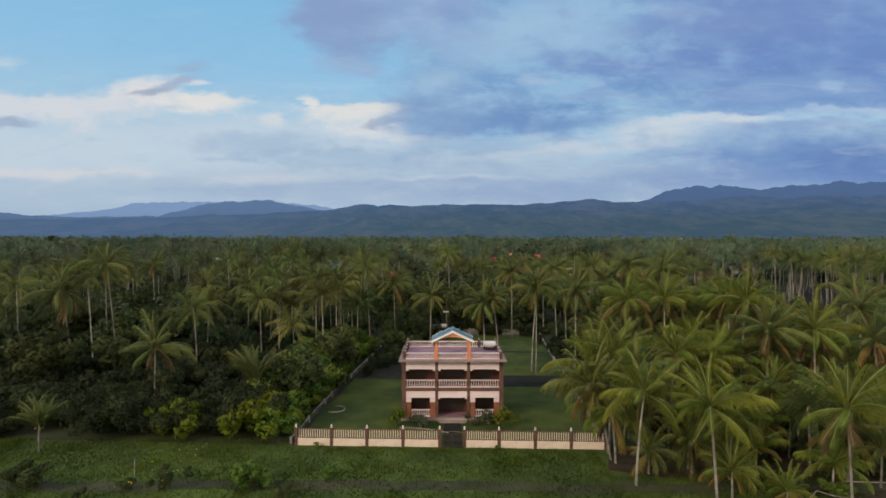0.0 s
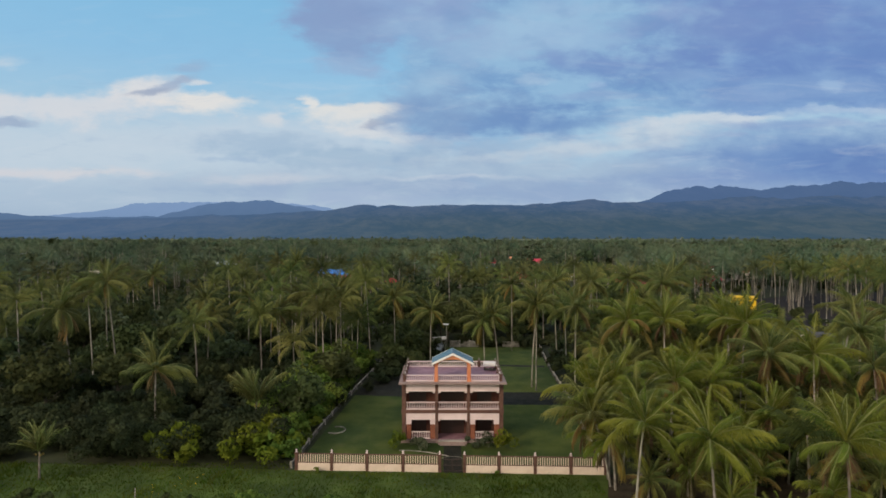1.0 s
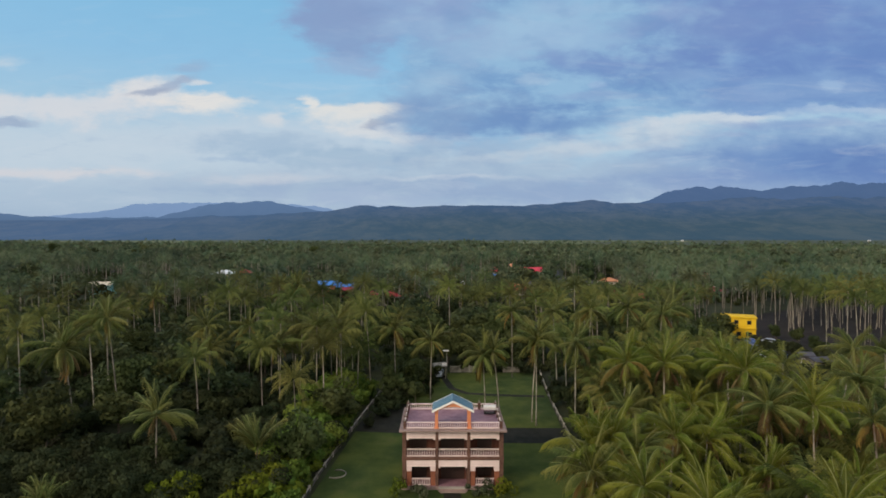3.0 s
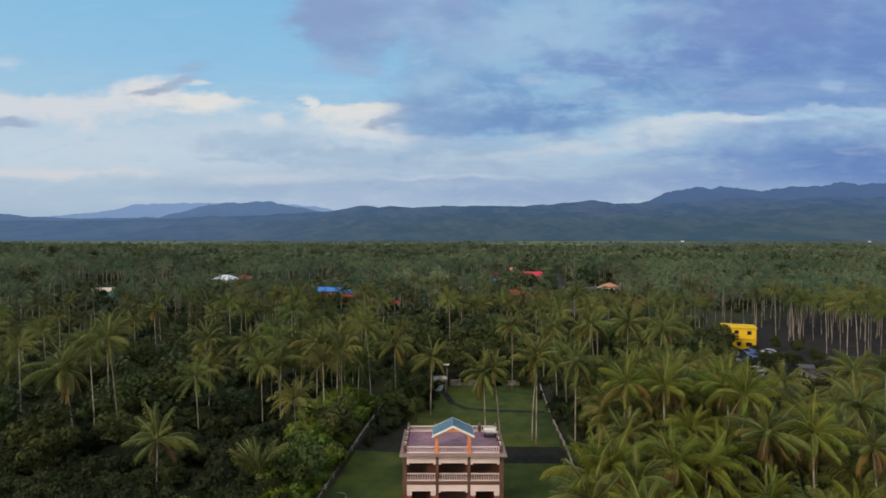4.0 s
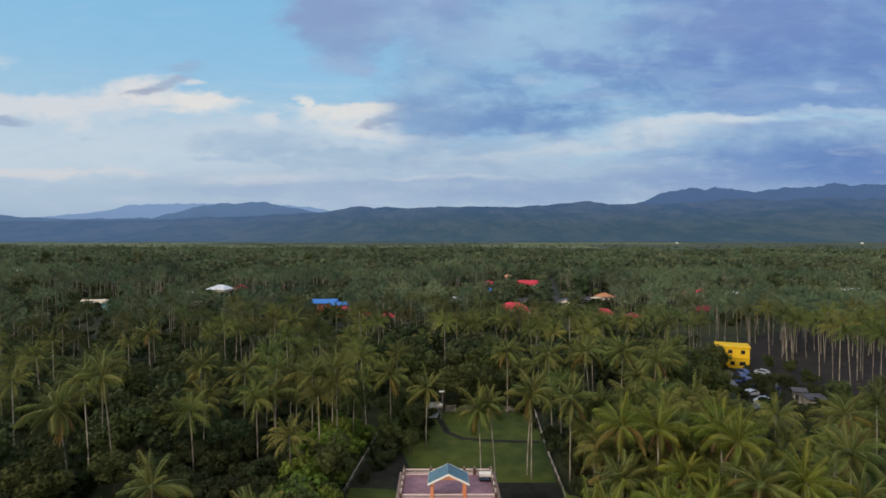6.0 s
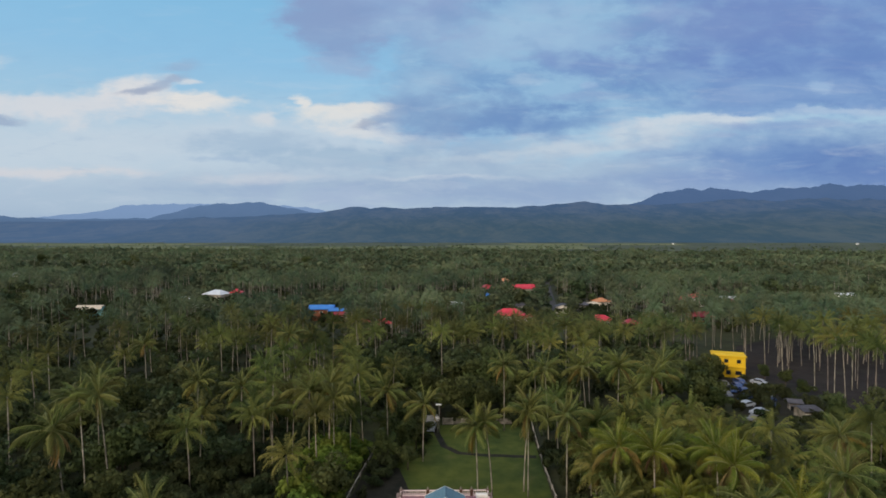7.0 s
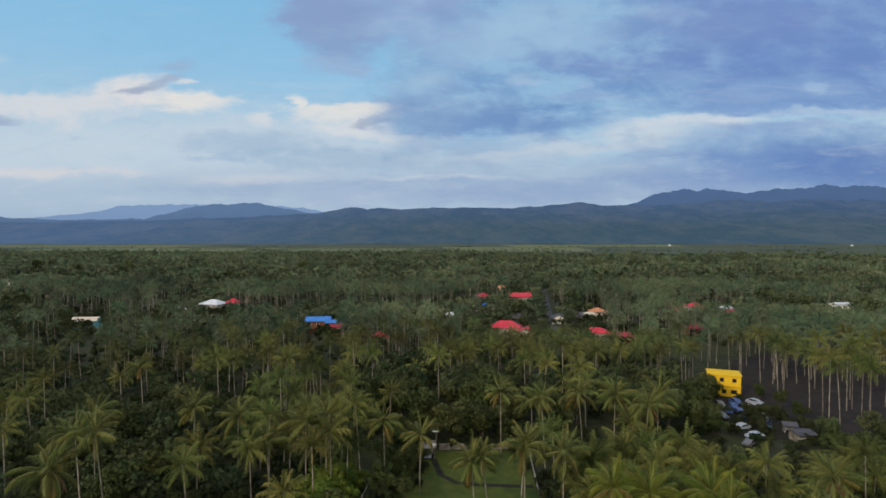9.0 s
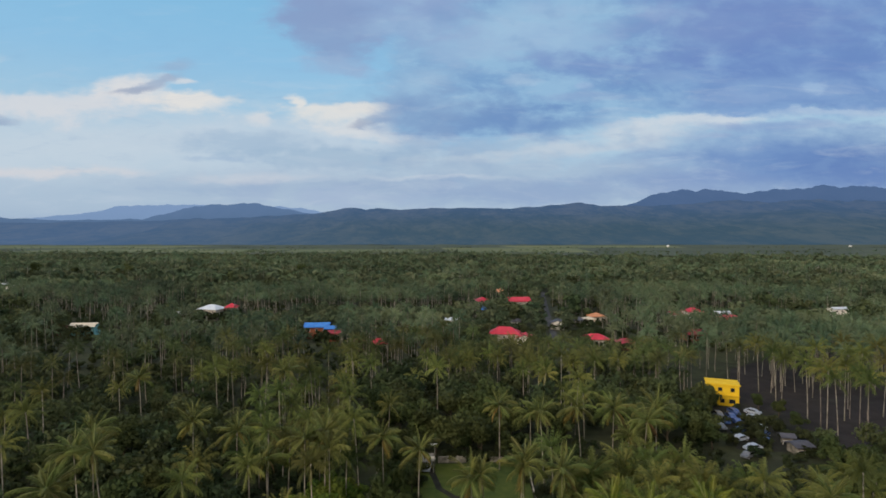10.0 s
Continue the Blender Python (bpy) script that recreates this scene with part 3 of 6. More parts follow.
def hills(name, profile, depth, foot, mat, label, seed, rough):
    """A range: profile gives bearing and rise of the crest; spurs run down towards the plain."""
    xs = np.array([p[0] for p in profile], float)
    ys = np.array([p[1] for p in profile], float)
    cols = np.linspace(xs[0], xs[-1], 330)
    crest = np.interp(cols, xs, ys)
    rows = np.linspace(0, 1, 30)
    verts = []
    for r in rows:
        for u, c in zip(cols, crest):
            d = foot + (depth - foot) * min(r / 0.8, 1.25)
            x = (u - 784) / 985 * depth * (0.72 + 0.28 * (d / depth))
            top = 22 + (413 - c) / 985 * depth
            top *= 1 + 0.018 * noise.noise(Vector((x * 0.009, seed, 0.0))) + 0.010 * noise.noise(Vector((x * 0.03, seed, 4.0)))
            k = min(r / 0.8, 1.0)
            fall = k ** 1.25 if r <= 0.8 else 1.0 - 0.6 * (r - 0.8) / 0.2
            n = noise.fractal(Vector((x * 0.0016 + seed, d * 0.0009, seed)), 1.0, 2.0, 5)
            spur = abs(noise.noise(Vector((x * 0.0042 + seed * 2, d * 0.0007, 1.5))))
            fine = noise.fractal(Vector((x * 0.008 + seed, d * 0.004, seed)), 1.0, 2.0, 4)
            h = top * fall + top * rough * (n * 0.5 + spur * 0.9 - 0.3 + 0.12 * fine) * math.sin(min(k, 1.0) * math.pi) + top * 0.035 * fine * (0.3 + k)
            verts.append((x, d, max(h, -3)))
    n = len(cols)
    faces = [(r * n + i, r * n + i + 1, (r + 1) * n + i + 1, (r + 1) * n + i) for r in range(len(rows) - 1) for i in range(n - 1)]
    me = array_mesh(name, np.array(verts), np.array(faces), mat)
    me.shade_smooth()
    return tagged(new(name, me), label, "hills", kind="structure")


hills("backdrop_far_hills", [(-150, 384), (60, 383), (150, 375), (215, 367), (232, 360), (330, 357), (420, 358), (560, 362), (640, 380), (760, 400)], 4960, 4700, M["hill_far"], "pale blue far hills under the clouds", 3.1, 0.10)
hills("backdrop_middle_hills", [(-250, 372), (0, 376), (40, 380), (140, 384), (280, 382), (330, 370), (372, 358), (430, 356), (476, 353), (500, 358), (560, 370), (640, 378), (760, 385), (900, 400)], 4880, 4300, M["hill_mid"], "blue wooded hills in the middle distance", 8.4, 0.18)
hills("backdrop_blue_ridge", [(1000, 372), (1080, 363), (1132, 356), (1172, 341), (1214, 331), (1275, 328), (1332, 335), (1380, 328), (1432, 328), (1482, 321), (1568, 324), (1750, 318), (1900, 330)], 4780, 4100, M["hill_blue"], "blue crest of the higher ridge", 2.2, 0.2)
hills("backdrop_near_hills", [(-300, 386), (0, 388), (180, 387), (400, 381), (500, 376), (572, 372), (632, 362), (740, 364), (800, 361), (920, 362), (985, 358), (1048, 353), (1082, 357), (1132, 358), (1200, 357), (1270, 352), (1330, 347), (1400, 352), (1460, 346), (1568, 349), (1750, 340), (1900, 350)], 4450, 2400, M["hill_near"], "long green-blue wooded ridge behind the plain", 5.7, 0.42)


# ---- palms ----
def frond_arrays(length, leaflets, seed, arch, width=0.040, leaf_len=0.88):
    """A feather leaf that leaves the crown along +x and arches down; triangles as rows of corners."""
    r = np.random.default_rng(seed)
    s = np.linspace(0.0, 1.0, 9)
    ang = arch[0] + (arch[1] - arch[0]) * s ** 1.3
    step = length / 8
    px = np.concatenate([[0], np.cumsum(np.cos(ang[:-1]) * step)])
    pz = np.concatenate([[0], np.cumsum(np.sin(ang[:-1]) * step)])
    V, F = [], []

    def tri(a, b, c):
        k = len(V)
        V.extend((a, b, c))
        F.append((k, k + 1, k + 2))
    for side in (-1, 1):
        for i in range(leaflets):
            u = 0.12 + 0.88 * (i + 0.5 * r.random()) / leaflets
            x, z, a = np.interp(u, s, px), np.interp(u, s, pz), np.interp(u, s, ang)
            L = leaf_len * (0.45 + 1.0 * math.sin(math.pi * min(1, 0.12 + 0.86 * u))) * (0.65 + 0.55 * r.random())
            fwd = 0.45 + 0.5 * u
            drop = -0.75 - 0.7 * r.random()
            tip = np.array([x + L * fwd * math.cos(a), side * L * 0.46, z + L * fwd * math.sin(a) + L * drop * 0.7])
            mid = np.array([x + 0.5 * L * fwd * math.cos(a), side * L * 0.34, z + 0.5 * L * fwd * math.sin(a) + L * drop * 0.16])
            w = width * (0.8 + 0.4 * r.random())
            b0 = np.array([x - w * math.cos(a), side * 0.02, z - w * math.sin(a)])
            b1 = np.array([x + w * math.cos(a), side * 0.02, z + w * math.sin(a)])
            m0, m1 = mid + (-w * 0.8, 0, 0), mid + (w * 0.8, 0, 0)
            if leaflets > 20:
                tri(b0, b1, m1)
                tri(b0, m1, m0)
                tri(m0, m1, tip)
            else:
                tri(b0, b1, tip)
    stalk = [(px[i], 0.0, pz[i] + 0.01) for i in range(9)]
    return np.array(V), np.array(F), stalk


def frond_mesh(name, length, leaflets, seed, arch, mat, **kw):
    V, F, stalk = frond_arrays(length, leaflets, seed, arch, **kw)
    bm = bmesh.new()
    tube(stalk, [0.075 * (1 - 0.8 * i / 8) for i in range(9)], 4, bm)
    sv = np.array([v.co for v in bm.verts])
    bm.verts.index_update()
    sf = []
    for f in bm.faces:
        ids = [v.index for v in f.verts]
        sf += [(ids[0], ids[k], ids[k + 1]) for k in range(1, len(ids) - 1)]
    bm.free()
    me = array_mesh(name, np.concatenate([V, sv]), np.concatenate([F, np.array(sf) + len(V)]), mat)
    me.materials.append(M["rachis"])
    idx = np.zeros(len(F) + len(sf), np.int32)
    idx[len(F):] = 1
    me.polygons.foreach_set("material_index", idx)
    return me


# leaf angles, from the spear leaves down to the hanging old ones
AGES = ((1.45, 1.0), (1.2, 0.42), (0.92, -0.12), (0.62, -0.55), (0.25, -0.95), (-0.2, -1.25), (-0.75, -1.48))
FRONDS, DULL_FRONDS = ([[frond_mesh("frond", 4.2 if a < 6 else 3.6, 36, 10 * a + k, AGES[a], M[green] if a < 6 else M["frond_old"]) for k in range(2)] for a in range(7)] for green in ("frond", "frond_mid"))


YELLOW_FRONDS = [frond_mesh("frond", 4.0, 34, 300 + k, AGES[4 + k % 2], M["frond_old"]) for k in range(2)]
DRY_FRONDS = [frond_mesh("dry_frond", 2.9, 22, 320 + k, ((-0.7, -1.5), (-1.0, -1.55), (-0.45, -1.5))[k], M["frond_dry"]) for k in range(3)]


def trunk_mesh(height, lean, bend, radius, sides=8):
    n = 9
    pts, rad = [], []
    for i in range(n):
        u = i / (n - 1)
        off = lean * (u ** bend)
        pts.append((off[0], off[1], -0.2 + (height + 0.2) * u))
        rad.append(radius * (1.35 - 0.3 * min(1, u * 8) - 0.35 * u) * (1.0 if i < n - 1 else 0.9))
    return mesh_of("trunk", tube(pts, rad, sides), M["trunk"], True)


bm = bmesh.new()
bmesh.ops.create_icosphere(bm, subdivisions=1, radius=0.13, matrix=Matrix.Diagonal((1, 1, 1.25, 1)))
NUT = mesh_of("coconut", bm, M["nut"], True)
PALM_LABEL = "coconut palm with a pale bare trunk and a full green crown"


def near_palm(x, y, hub, size=1.0, lean=None, seed=0, label=PALM_LABEL, upright=0.0):
    """A palm near the drone: every leaf is a part of its own. hub: the height of the crown's heart; x, y: the place of the heart."""
    r = random.Random(seed)
    lean = lean if lean is not None else (r.uniform(-1, 1) * hub * 0.07, r.uniform(-1, 1) * hub * 0.07)
    lv = np.array(lean)
    ob = thing("coconut_palm", pose(x - lv[0], y - lv[1], 0), label, "palm tree", "coconut palms")
    part("trunk", trunk_mesh(hub, lv, r.uniform(1.2, 1.9), 0.104 * (0.8 + 0.25 * size)), None, ob)
    head = Matrix.Translation((lv[0], lv[1], hub - 0.1))
    leaves = DULL_FRONDS if y > 78 or x < 0 or x > 44 or r.random() < 0.28 else FRONDS
    count = r.randint(23, 28)
    for i in range(count):
        age = min(6, int((i / count) ** (1.0 if upright else 0.9) * 6.6))
        if upright and age > 4 and r.random() < upright:
            age = r.randint(1, 4)
        if upright >= 1.0:
            age = i % (3 if upright < 2.0 else 2)
        if age == 6 and r.random() < 0.3:
            age = 4
        turn = Matrix.Rotation(i * 2.39996 + r.uniform(-0.5, 0.5), 4, "Z") @ Matrix.Rotation(r.uniform(-0.26, 0.28), 4, "Y") @ Matrix.Rotation(r.uniform(-0.7, 0.7), 4, "X")
        s = size * r.uniform(0.66, 1.04)
        leaf = leaves[age][r.randint(0, 1)]
        if y < 78 and x > 10 and age > 3 and r.random() < 0.22:
            leaf = YELLOW_FRONDS[i % 2]
        part("frond", leaf, None, ob, m=head @ turn @ Matrix.Diagonal((s, s, s, 1)))
    if hub > 4.5 and y < 110 and upright < 1.0:  # dead leaves hang round the trunk
        for i in range(r.randint(2, 5) if y < 78 else r.randint(0, 2)):
            a = r.uniform(0.7, 1.0) * size
            part("dry_frond", DRY_FRONDS[i % 3], None, ob, "dry brown hanging leaf", m=head @ Matrix.Rotation(i * 1.9 + r.random(), 4, "Z") @ Matrix.Rotation(r.uniform(-0.3, 0.3), 4, "X") @ Matrix.Diagonal((a, a, a, 1)))
    for i in range(4):
        a = 1.7 * i + r.random()
        part("coconut", NUT, None, ob, m=head @ pose(0.3 * math.cos(a), 0.3 * math.sin(a), -0.25 - 0.3 * r.random()))
    return ob


def crown_arrays(seed, count, leaflets, length, width, leaf_len):
    """All the leaves of one crown round the origin."""
    r = random.Random(seed)
    VV, FF, k = [], [], 0
    for i in range(count):
        age = min(6, int((i / count) ** 0.9 * 6.4))
        V, F, _ = frond_arrays(length * r.uniform(0.85, 1.12), leaflets, seed * 50 + i, AGES[age], width, leaf_len)
        turn = Matrix.Rotation(i * 2.39996 + r.uniform(-0.35, 0.35), 3, "Z") @ Matrix.Rotation(r.uniform(-0.15, 0.15), 3, "Y") @ Matrix.Rotation(r.uniform(-0.5, 0.5), 3, "X")
        VV.append(V @ np.array(turn).T)
        FF.append(F + k)
        k += len(V)
    return np.concatenate(VV), np.concatenate(FF)


MID_CROWNS = [crown_arrays(100 + k, 23, 16, 4.1, 0.085, 0.95) for k in range(4)]
MID_MESHES = [array_mesh("crown", V, F, M["frond_mid"]) for V, F in MID_CROWNS]
FAR_CROWNS = [crown_arrays(200 + k, 16, 7, 4.1, 0.22, 1.2) for k in range(5)]
TINY_CROWNS = [crown_arrays(300 + k, 9, 2, 4.0, 0.75, 1.6) for k in range(6)]


def mid_palm(x, y, hub, size, seed):
    r = random.Random(seed)
    lv = np.array((r.uniform(-1, 1) * hub * 0.06, r.uniform(-1, 1) * hub * 0.06))
    ob = thing("coconut_palm", pose(x - lv[0], y - lv[1], 0), PALM_LABEL, "palm tree", "coconut palms")
    part("trunk", trunk_mesh(hub, lv, r.uniform(1.1, 1.9), 0.125, 6), None, ob)
    part("crown", MID_MESHES[seed % 4], None, ob, m=Matrix.Translation((lv[0], lv[1], hub - 0.1)) @ Matrix.Rotation(r.random() * 6.28, 4, "Z") @ Matrix.Diagonal((1.08 * size, 1.08 * size, 1.08 * size, 1)))
    return ob


def stuff_palms(name, rows, crowns, sides, label, mat="palms"):
    """A grove too large to count: crowns in one mesh, trunks in another."""
    VV, FF, TT, k = [], [], [], 0
    TV, TF, tk = [], [], 0
    r = np.random.default_rng(len(rows))
    for i, (x, y, hub, size) in enumerate(rows):
        V, F = crowns[i % len(crowns)]
        a = r.random() * 6.28
        c, s = math.cos(a) * size, math.sin(a) * size
        P = np.stack([V[:, 0] * c - V[:, 1] * s + x, V[:, 0] * s + V[:, 1] * c + y, V[:, 2] * size + hub], 1)
        VV.append(P)
        FF.append(F + k)
        stand = 0.5 + 0.8 * noise.noise(Vector((x * 0.018, y * 0.012, 2.5)))
        TT.append(np.full(len(V), min(1.0, max(0.0, 0.65 * stand + 0.35 * r.random()))))
        k += len(V)
        lx, ly = r.uniform(-0.06, 0.06, 2) * hub
        w = 0.12 if sides > 3 else 0.14
        for z, q, dx, dy in ((0, 1.2, lx, ly), (hub * 0.55, 0.9, lx * 0.35, ly * 0.35), (hub, 0.75, 0, 0)):
            for j in range(sides):
                TV.append((x - dx + w * q * math.cos(2 * math.pi * j / sides), y - dy + w * q * math.sin(2 * math.pi * j / sides), z))
        for lvl in range(2):
            for j in range(sides):
                p, q = tk + lvl * sides + j, tk + lvl * sides + (j + 1) % sides
                TF.append((p, q, q + sides, p + sides))
        tk += 3 * sides
    ob = thing(name, Matrix.Identity(4), label, "palm grove", kind="stuff")
    tagged(part("crowns", array_mesh("crowns", np.concatenate(VV), np.concatenate(FF), M[mat], np.concatenate(TT)), None, ob), kind="stuff")
    tagged(part("trunks", array_mesh("trunks", np.array(TV), np.array(TF), M["trunk"]), None, ob), kind="stuff")
    return ob


# ---- broadleaf trees and shrubs ----
def leaf_cloud(seed, lobes, leaves, size, spread, height, jitter=0.55, broad=0.45, corners=4):
    """Leaf quads set on the outsides of overlapping lobes: an uneven crown with gaps, from the ground or a trunk up."""
    r = np.random.default_rng(seed)
    C = np.stack([r.normal(0, spread * 0.42, lobes), r.normal(0, spread * 0.42, lobes), height * (0.25 + 0.6 * r.random(lobes))], 1)
    R = spread * (0.28 + 0.25 * r.random(lobes))
    k = r.integers(0, lobes, leaves)
    d = r.normal(size=(leaves, 3))
    d[:, 2] += 0.25
    d /= np.linalg.norm(d, axis=1)[:, None]
    P = C[k] + d * (R[k] * (0.72 + 0.33 * r.random(leaves)))[:, None] * np.array((1, 1, 0.8))
    P[:, 2] = np.maximum(P[:, 2], 0.12)
    n = d + r.normal(0, jitter, (leaves, 3))
    n /= np.linalg.norm(n, axis=1)[:, None]
    t = np.cross(n, r.normal(size=(leaves, 3)))
    t /= np.linalg.norm(t, axis=1)[:, None]
    b = np.cross(n, t)
    s = (size * (0.6 + 0.8 * r.random(leaves)))[:, None]
    if corners == 3:
        return np.stack([P - t * s, P + t * s * 0.4 + b * s * 0.95, P + t * s * 0.5 - b * s * 0.9], 1).reshape(-1, 3), np.arange(leaves * 3).reshape(-1, 3)
    Q = np.stack([P - t * s, P + b * s * broad - n * s * 0.1, P + t * s, P - b * s * broad - n * s * 0.1], 1).reshape(-1, 3)
    return Q, np.arange(leaves * 4).reshape(-1, 4)


BUSH = [leaf_cloud(400 + k, 9 + k % 3, 1250, 0.23, 2.4, 3.4, 0.45, 0.5, 3) for k in range(5)]
FINE_MESH = [array_mesh("foliage", *leaf_cloud(480 + k, 11, 2600, 0.15, 2.4, 3.4, 0.5, 0.5, 3), M["leaf"]) for k in range(3)]
BUSH_MESH = [array_mesh("foliage", V, F, M["leaf"]) for V, F in BUSH]
LIT_MESH = [array_mesh("foliage", *leaf_cloud(430 + k, 8, 800, 0.28, 2.3, 3.4), M["leaf_lit"]) for k in range(2)]
FRESH_MESH = [array_mesh("foliage", *leaf_cloud(440 + k, 9, 1300, 0.22, 2.4, 3.4, 0.45, 0.5, 3), M["leaf_fresh"]) for k in range(3)]
DULL_MESH = [array_mesh("foliage", *leaf_cloud(460 + k, 9, 1300, 0.2, 2.2, 3.6, 0.5, 0.5, 3), M["leaf_tree"]) for k in range(2)]
TREE = [leaf_cloud(450 + k, 15, 1750, 0.29, 3.4, 6.0, 0.45, 0.5, 3) for k in range(3)]
TREE_MESH = [array_mesh("crown", V + np.array((0, 0, 2.0)), F, M["leaf_tree"]) for V, F in TREE]
FAR_BUSH = [leaf_cloud(500 + k, 6, 145, 0.5, 2.6, 3.6, 0.45, 0.5) for k in range(5)]
TINY_BUSH = [leaf_cloud(520 + k, 5, 70, 0.7, 2.6, 3.6, 0.35, 0.7, 3) for k in range(4)]
FAR_TREE = [leaf_cloud(550 + k, 10, 370, 0.45, 3.8, 7.5, 0.4, 0.55) for k in range(5)]
DIM_TREE = [leaf_cloud(565 + k, 9, 105, 0.78, 3.8, 7.5, 0.3, 0.75, 3) for k in range(5)]
TINY_TREE = [leaf_cloud(580 + k, 6, 36, 1.4, 4.4, 6.0, 0.12, 0.85, 3) for k in range(5)]


def tree_trunk(h, seed):
    r = random.Random(seed)
    bm = bmesh.new()
    tube([(0, 0, -0.2), (0.1, 0.05, h * 0.4), (0.05, -0.1, h * 0.75)], [0.24, 0.18, 0.10], 7, bm)
    for i in range(5):
        a = i * 1.3 + r.random()
        z = h * (0.3 + 0.08 * i)
        tube([(0.06, 0, z), (0.9 * math.cos(a), 0.9 * math.sin(a), z + 0.9), (1.9 * math.cos(a), 1.9 * math.sin(a), z + 1.6)], [0.10, 0.06, 0.02], 5, bm)
    return mesh_of("trunk", bm, M["bark"], True)


TREE_TRUNKS = [tree_trunk(6.0, k) for k in range(3)]


def shrub(x, y, size, seed, name="shrub", label="dense dark green broadleaf shrub in the thicket", mesh=None):
    r = random.Random(seed)
    ob = thing(name, pose(x, y, 0), label, "shrub", "thicket")
    sz = size * r.uniform(0.8, 1.2)
    part("foliage", mesh or (FINE_MESH[seed % 3] if y < 69 and x < 0 else BUSH_MESH[seed % 5]), None, ob, m=Matrix.Rotation(r.random() * 6.28, 4, "Z") @ Matrix.Diagonal((size, size, sz, 1)))
    return ob


def broadleaf(x, y, size, seed):
    r = random.Random(seed)
    ob = thing("broadleaf_tree", pose(x, y, 0, 0, 0, r.random() * 360), "leafy dark green broadleaf tree in the thicket", "tree", "thicket")
    part("trunk", TREE_TRUNKS[seed % 3], None, ob, m=Matrix.Diagonal((size, size, size, 1)))
    part("crown", TREE_MESH[seed % 3], None, ob, m=Matrix.Diagonal((size, size, size * r.uniform(0.85, 1.15), 1)))
    return ob


def stuff_leaves(name, rows, clouds, label, category, mat="leaf_hazy"):
    VV, FF, TT, k = [], [], [], 0
    r = np.random.default_rng(len(rows) + 1)
    for i, (x, y, z, size) in enumerate(rows):
        V, F = clouds[i % len(clouds)]
        a = r.random() * 6.28
        c, s = math.cos(a) * size, math.sin(a) * size
        VV.append(np.stack([V[:, 0] * c - V[:, 1] * s + x, V[:, 0] * s + V[:, 1] * c + y, V[:, 2] * size * r.uniform(0.8, 1.2) + z], 1))
        FF.append(F + k)
        stand = 0.5 + 0.8 * noise.noise(Vector((x * 0.018, y * 0.012, 2.5)))
        TT.append(np.full(len(V), min(1.0, max(0.0, 0.75 * stand + 0.25 * r.random()))))
        k += len(V)
    return tagged(new(name, array_mesh(name, np.concatenate(VV), np.concatenate(FF), M[mat], np.concatenate(TT))), label, category, kind="stuff")


# ---- the house ----
BALUSTER = mesh_of("baluster", lathe([(0.045, 0.0), (0.045, 0.06), (0.066, 0.17), (0.045, 0.32), (0.033, 0.43), (0.05, 0.5), (0.05, 0.56)], 6), M["pink"], True)
FINIAL = [(0.13, 0.0), (0.13, 0.06), (0.06, 0.12), (0.12, 0.22), (0.11, 0.32), (0.03, 0.42)]


def balustrade(parent, a, b, z, count, name="balustrade", height=0.78):
    """Two rails with turned balusters between, from a to b at floor height z."""
    a, b = Vector((*a, z)), Vector((*b, z))
    L = (b - a).length
    m = Matrix.Translation(a) @ Matrix.Rotation(math.atan2(b.y - a.y, b.x - a.x), 4, "Z")
    rail = part(name, boxes((0, L, -0.09, 0.09, 0.0, 0.12), (0, L, -0.08, 0.08, height - 0.10, height), bevel=0.015), M["pink"], parent, m=m)
    for i in range(count):
        part("baluster", BALUSTER, None, rail, m=pose(L * (i + 0.5) / count, 0, 0.12) @ Matrix.Diagonal((1, 1, (height - 0.22) / 0.56, 1)))
    return rail


def post(parent, x, y, z, h, w=0.34, finial="pink"):
    p = part("post", boxes((-w / 2, w / 2, -w / 2, w / 2, 0, h), (-w / 2 - 0.05, w / 2 + 0.05, -w / 2 - 0.05, w / 2 + 0.05, h, h + 0.09), bevel=0.012), M["brown"], parent, m=pose(x, y, z))
    part("finial", lathe([(r * 0.9, z * 0.8) for r, z in FINIAL], 8), M[finial], p, "turned finial", True, pose(0, 0, h + 0.09))
    return p


house = thing("house", pose(1.15, 65.85, 0.24), "two-storey brown stone house with pink bands, balconies and roof terrace", "house")
HW, HD = 6.05, 7.4
PIERS = ((-6.05, -5.55), (-2.08, -1.72), (1.72, 2.08), (5.55, 6.05))
BAYS = ((-5.55, -2.08), (-1.72, 1.72), (2.08, 5.55))
part("plinth", boxes((-HW - 0.1, HW + 0.1, -0.1, HD + 0.1, -0.4, 0.16), (-1.72, 1.72, -0.6, -0.1, -0.4, 0.12), (-1.5, 1.5, -0.95, -0.6, -0.4, -0.08), (-1.72, 1.72, -0.1, 1.9, 0.16, 0.2), bevel=0.02), M["slab"], house, "stained concrete plinth and porch step")
part("porch_landing", boxes((-1.7, 1.7, -0.62, -0.06, 0.12, 0.2), bevel=0.015), M["wall"], house, "pale worn landing before the porch")
part("porch_floor", boxes((-5.5, 5.5, -0.05, 1.95, 0.2, 0.24)), M["tile"], house, "dull maroon porch floor tiles")
part("side_wall", boxes((-HW, -HW + 0.22, 0.5, HD, 0.16, 7.0)), M["brown"], house)
part("side_wall", boxes((HW - 0.22, HW, 0.5, HD, 0.16, 7.0)), M["brown"], house)
part("back_wall", boxes((-HW + 0.22, HW - 0.22, HD - 0.22, HD, 0.16, 7.0)), M["brown"], house)
part("upper_floor", boxes((-HW + 0.03, HW - 0.03, 0.06, HD - 0.1, 3.40, 3.62), bevel=0.02), M["tile"], house)
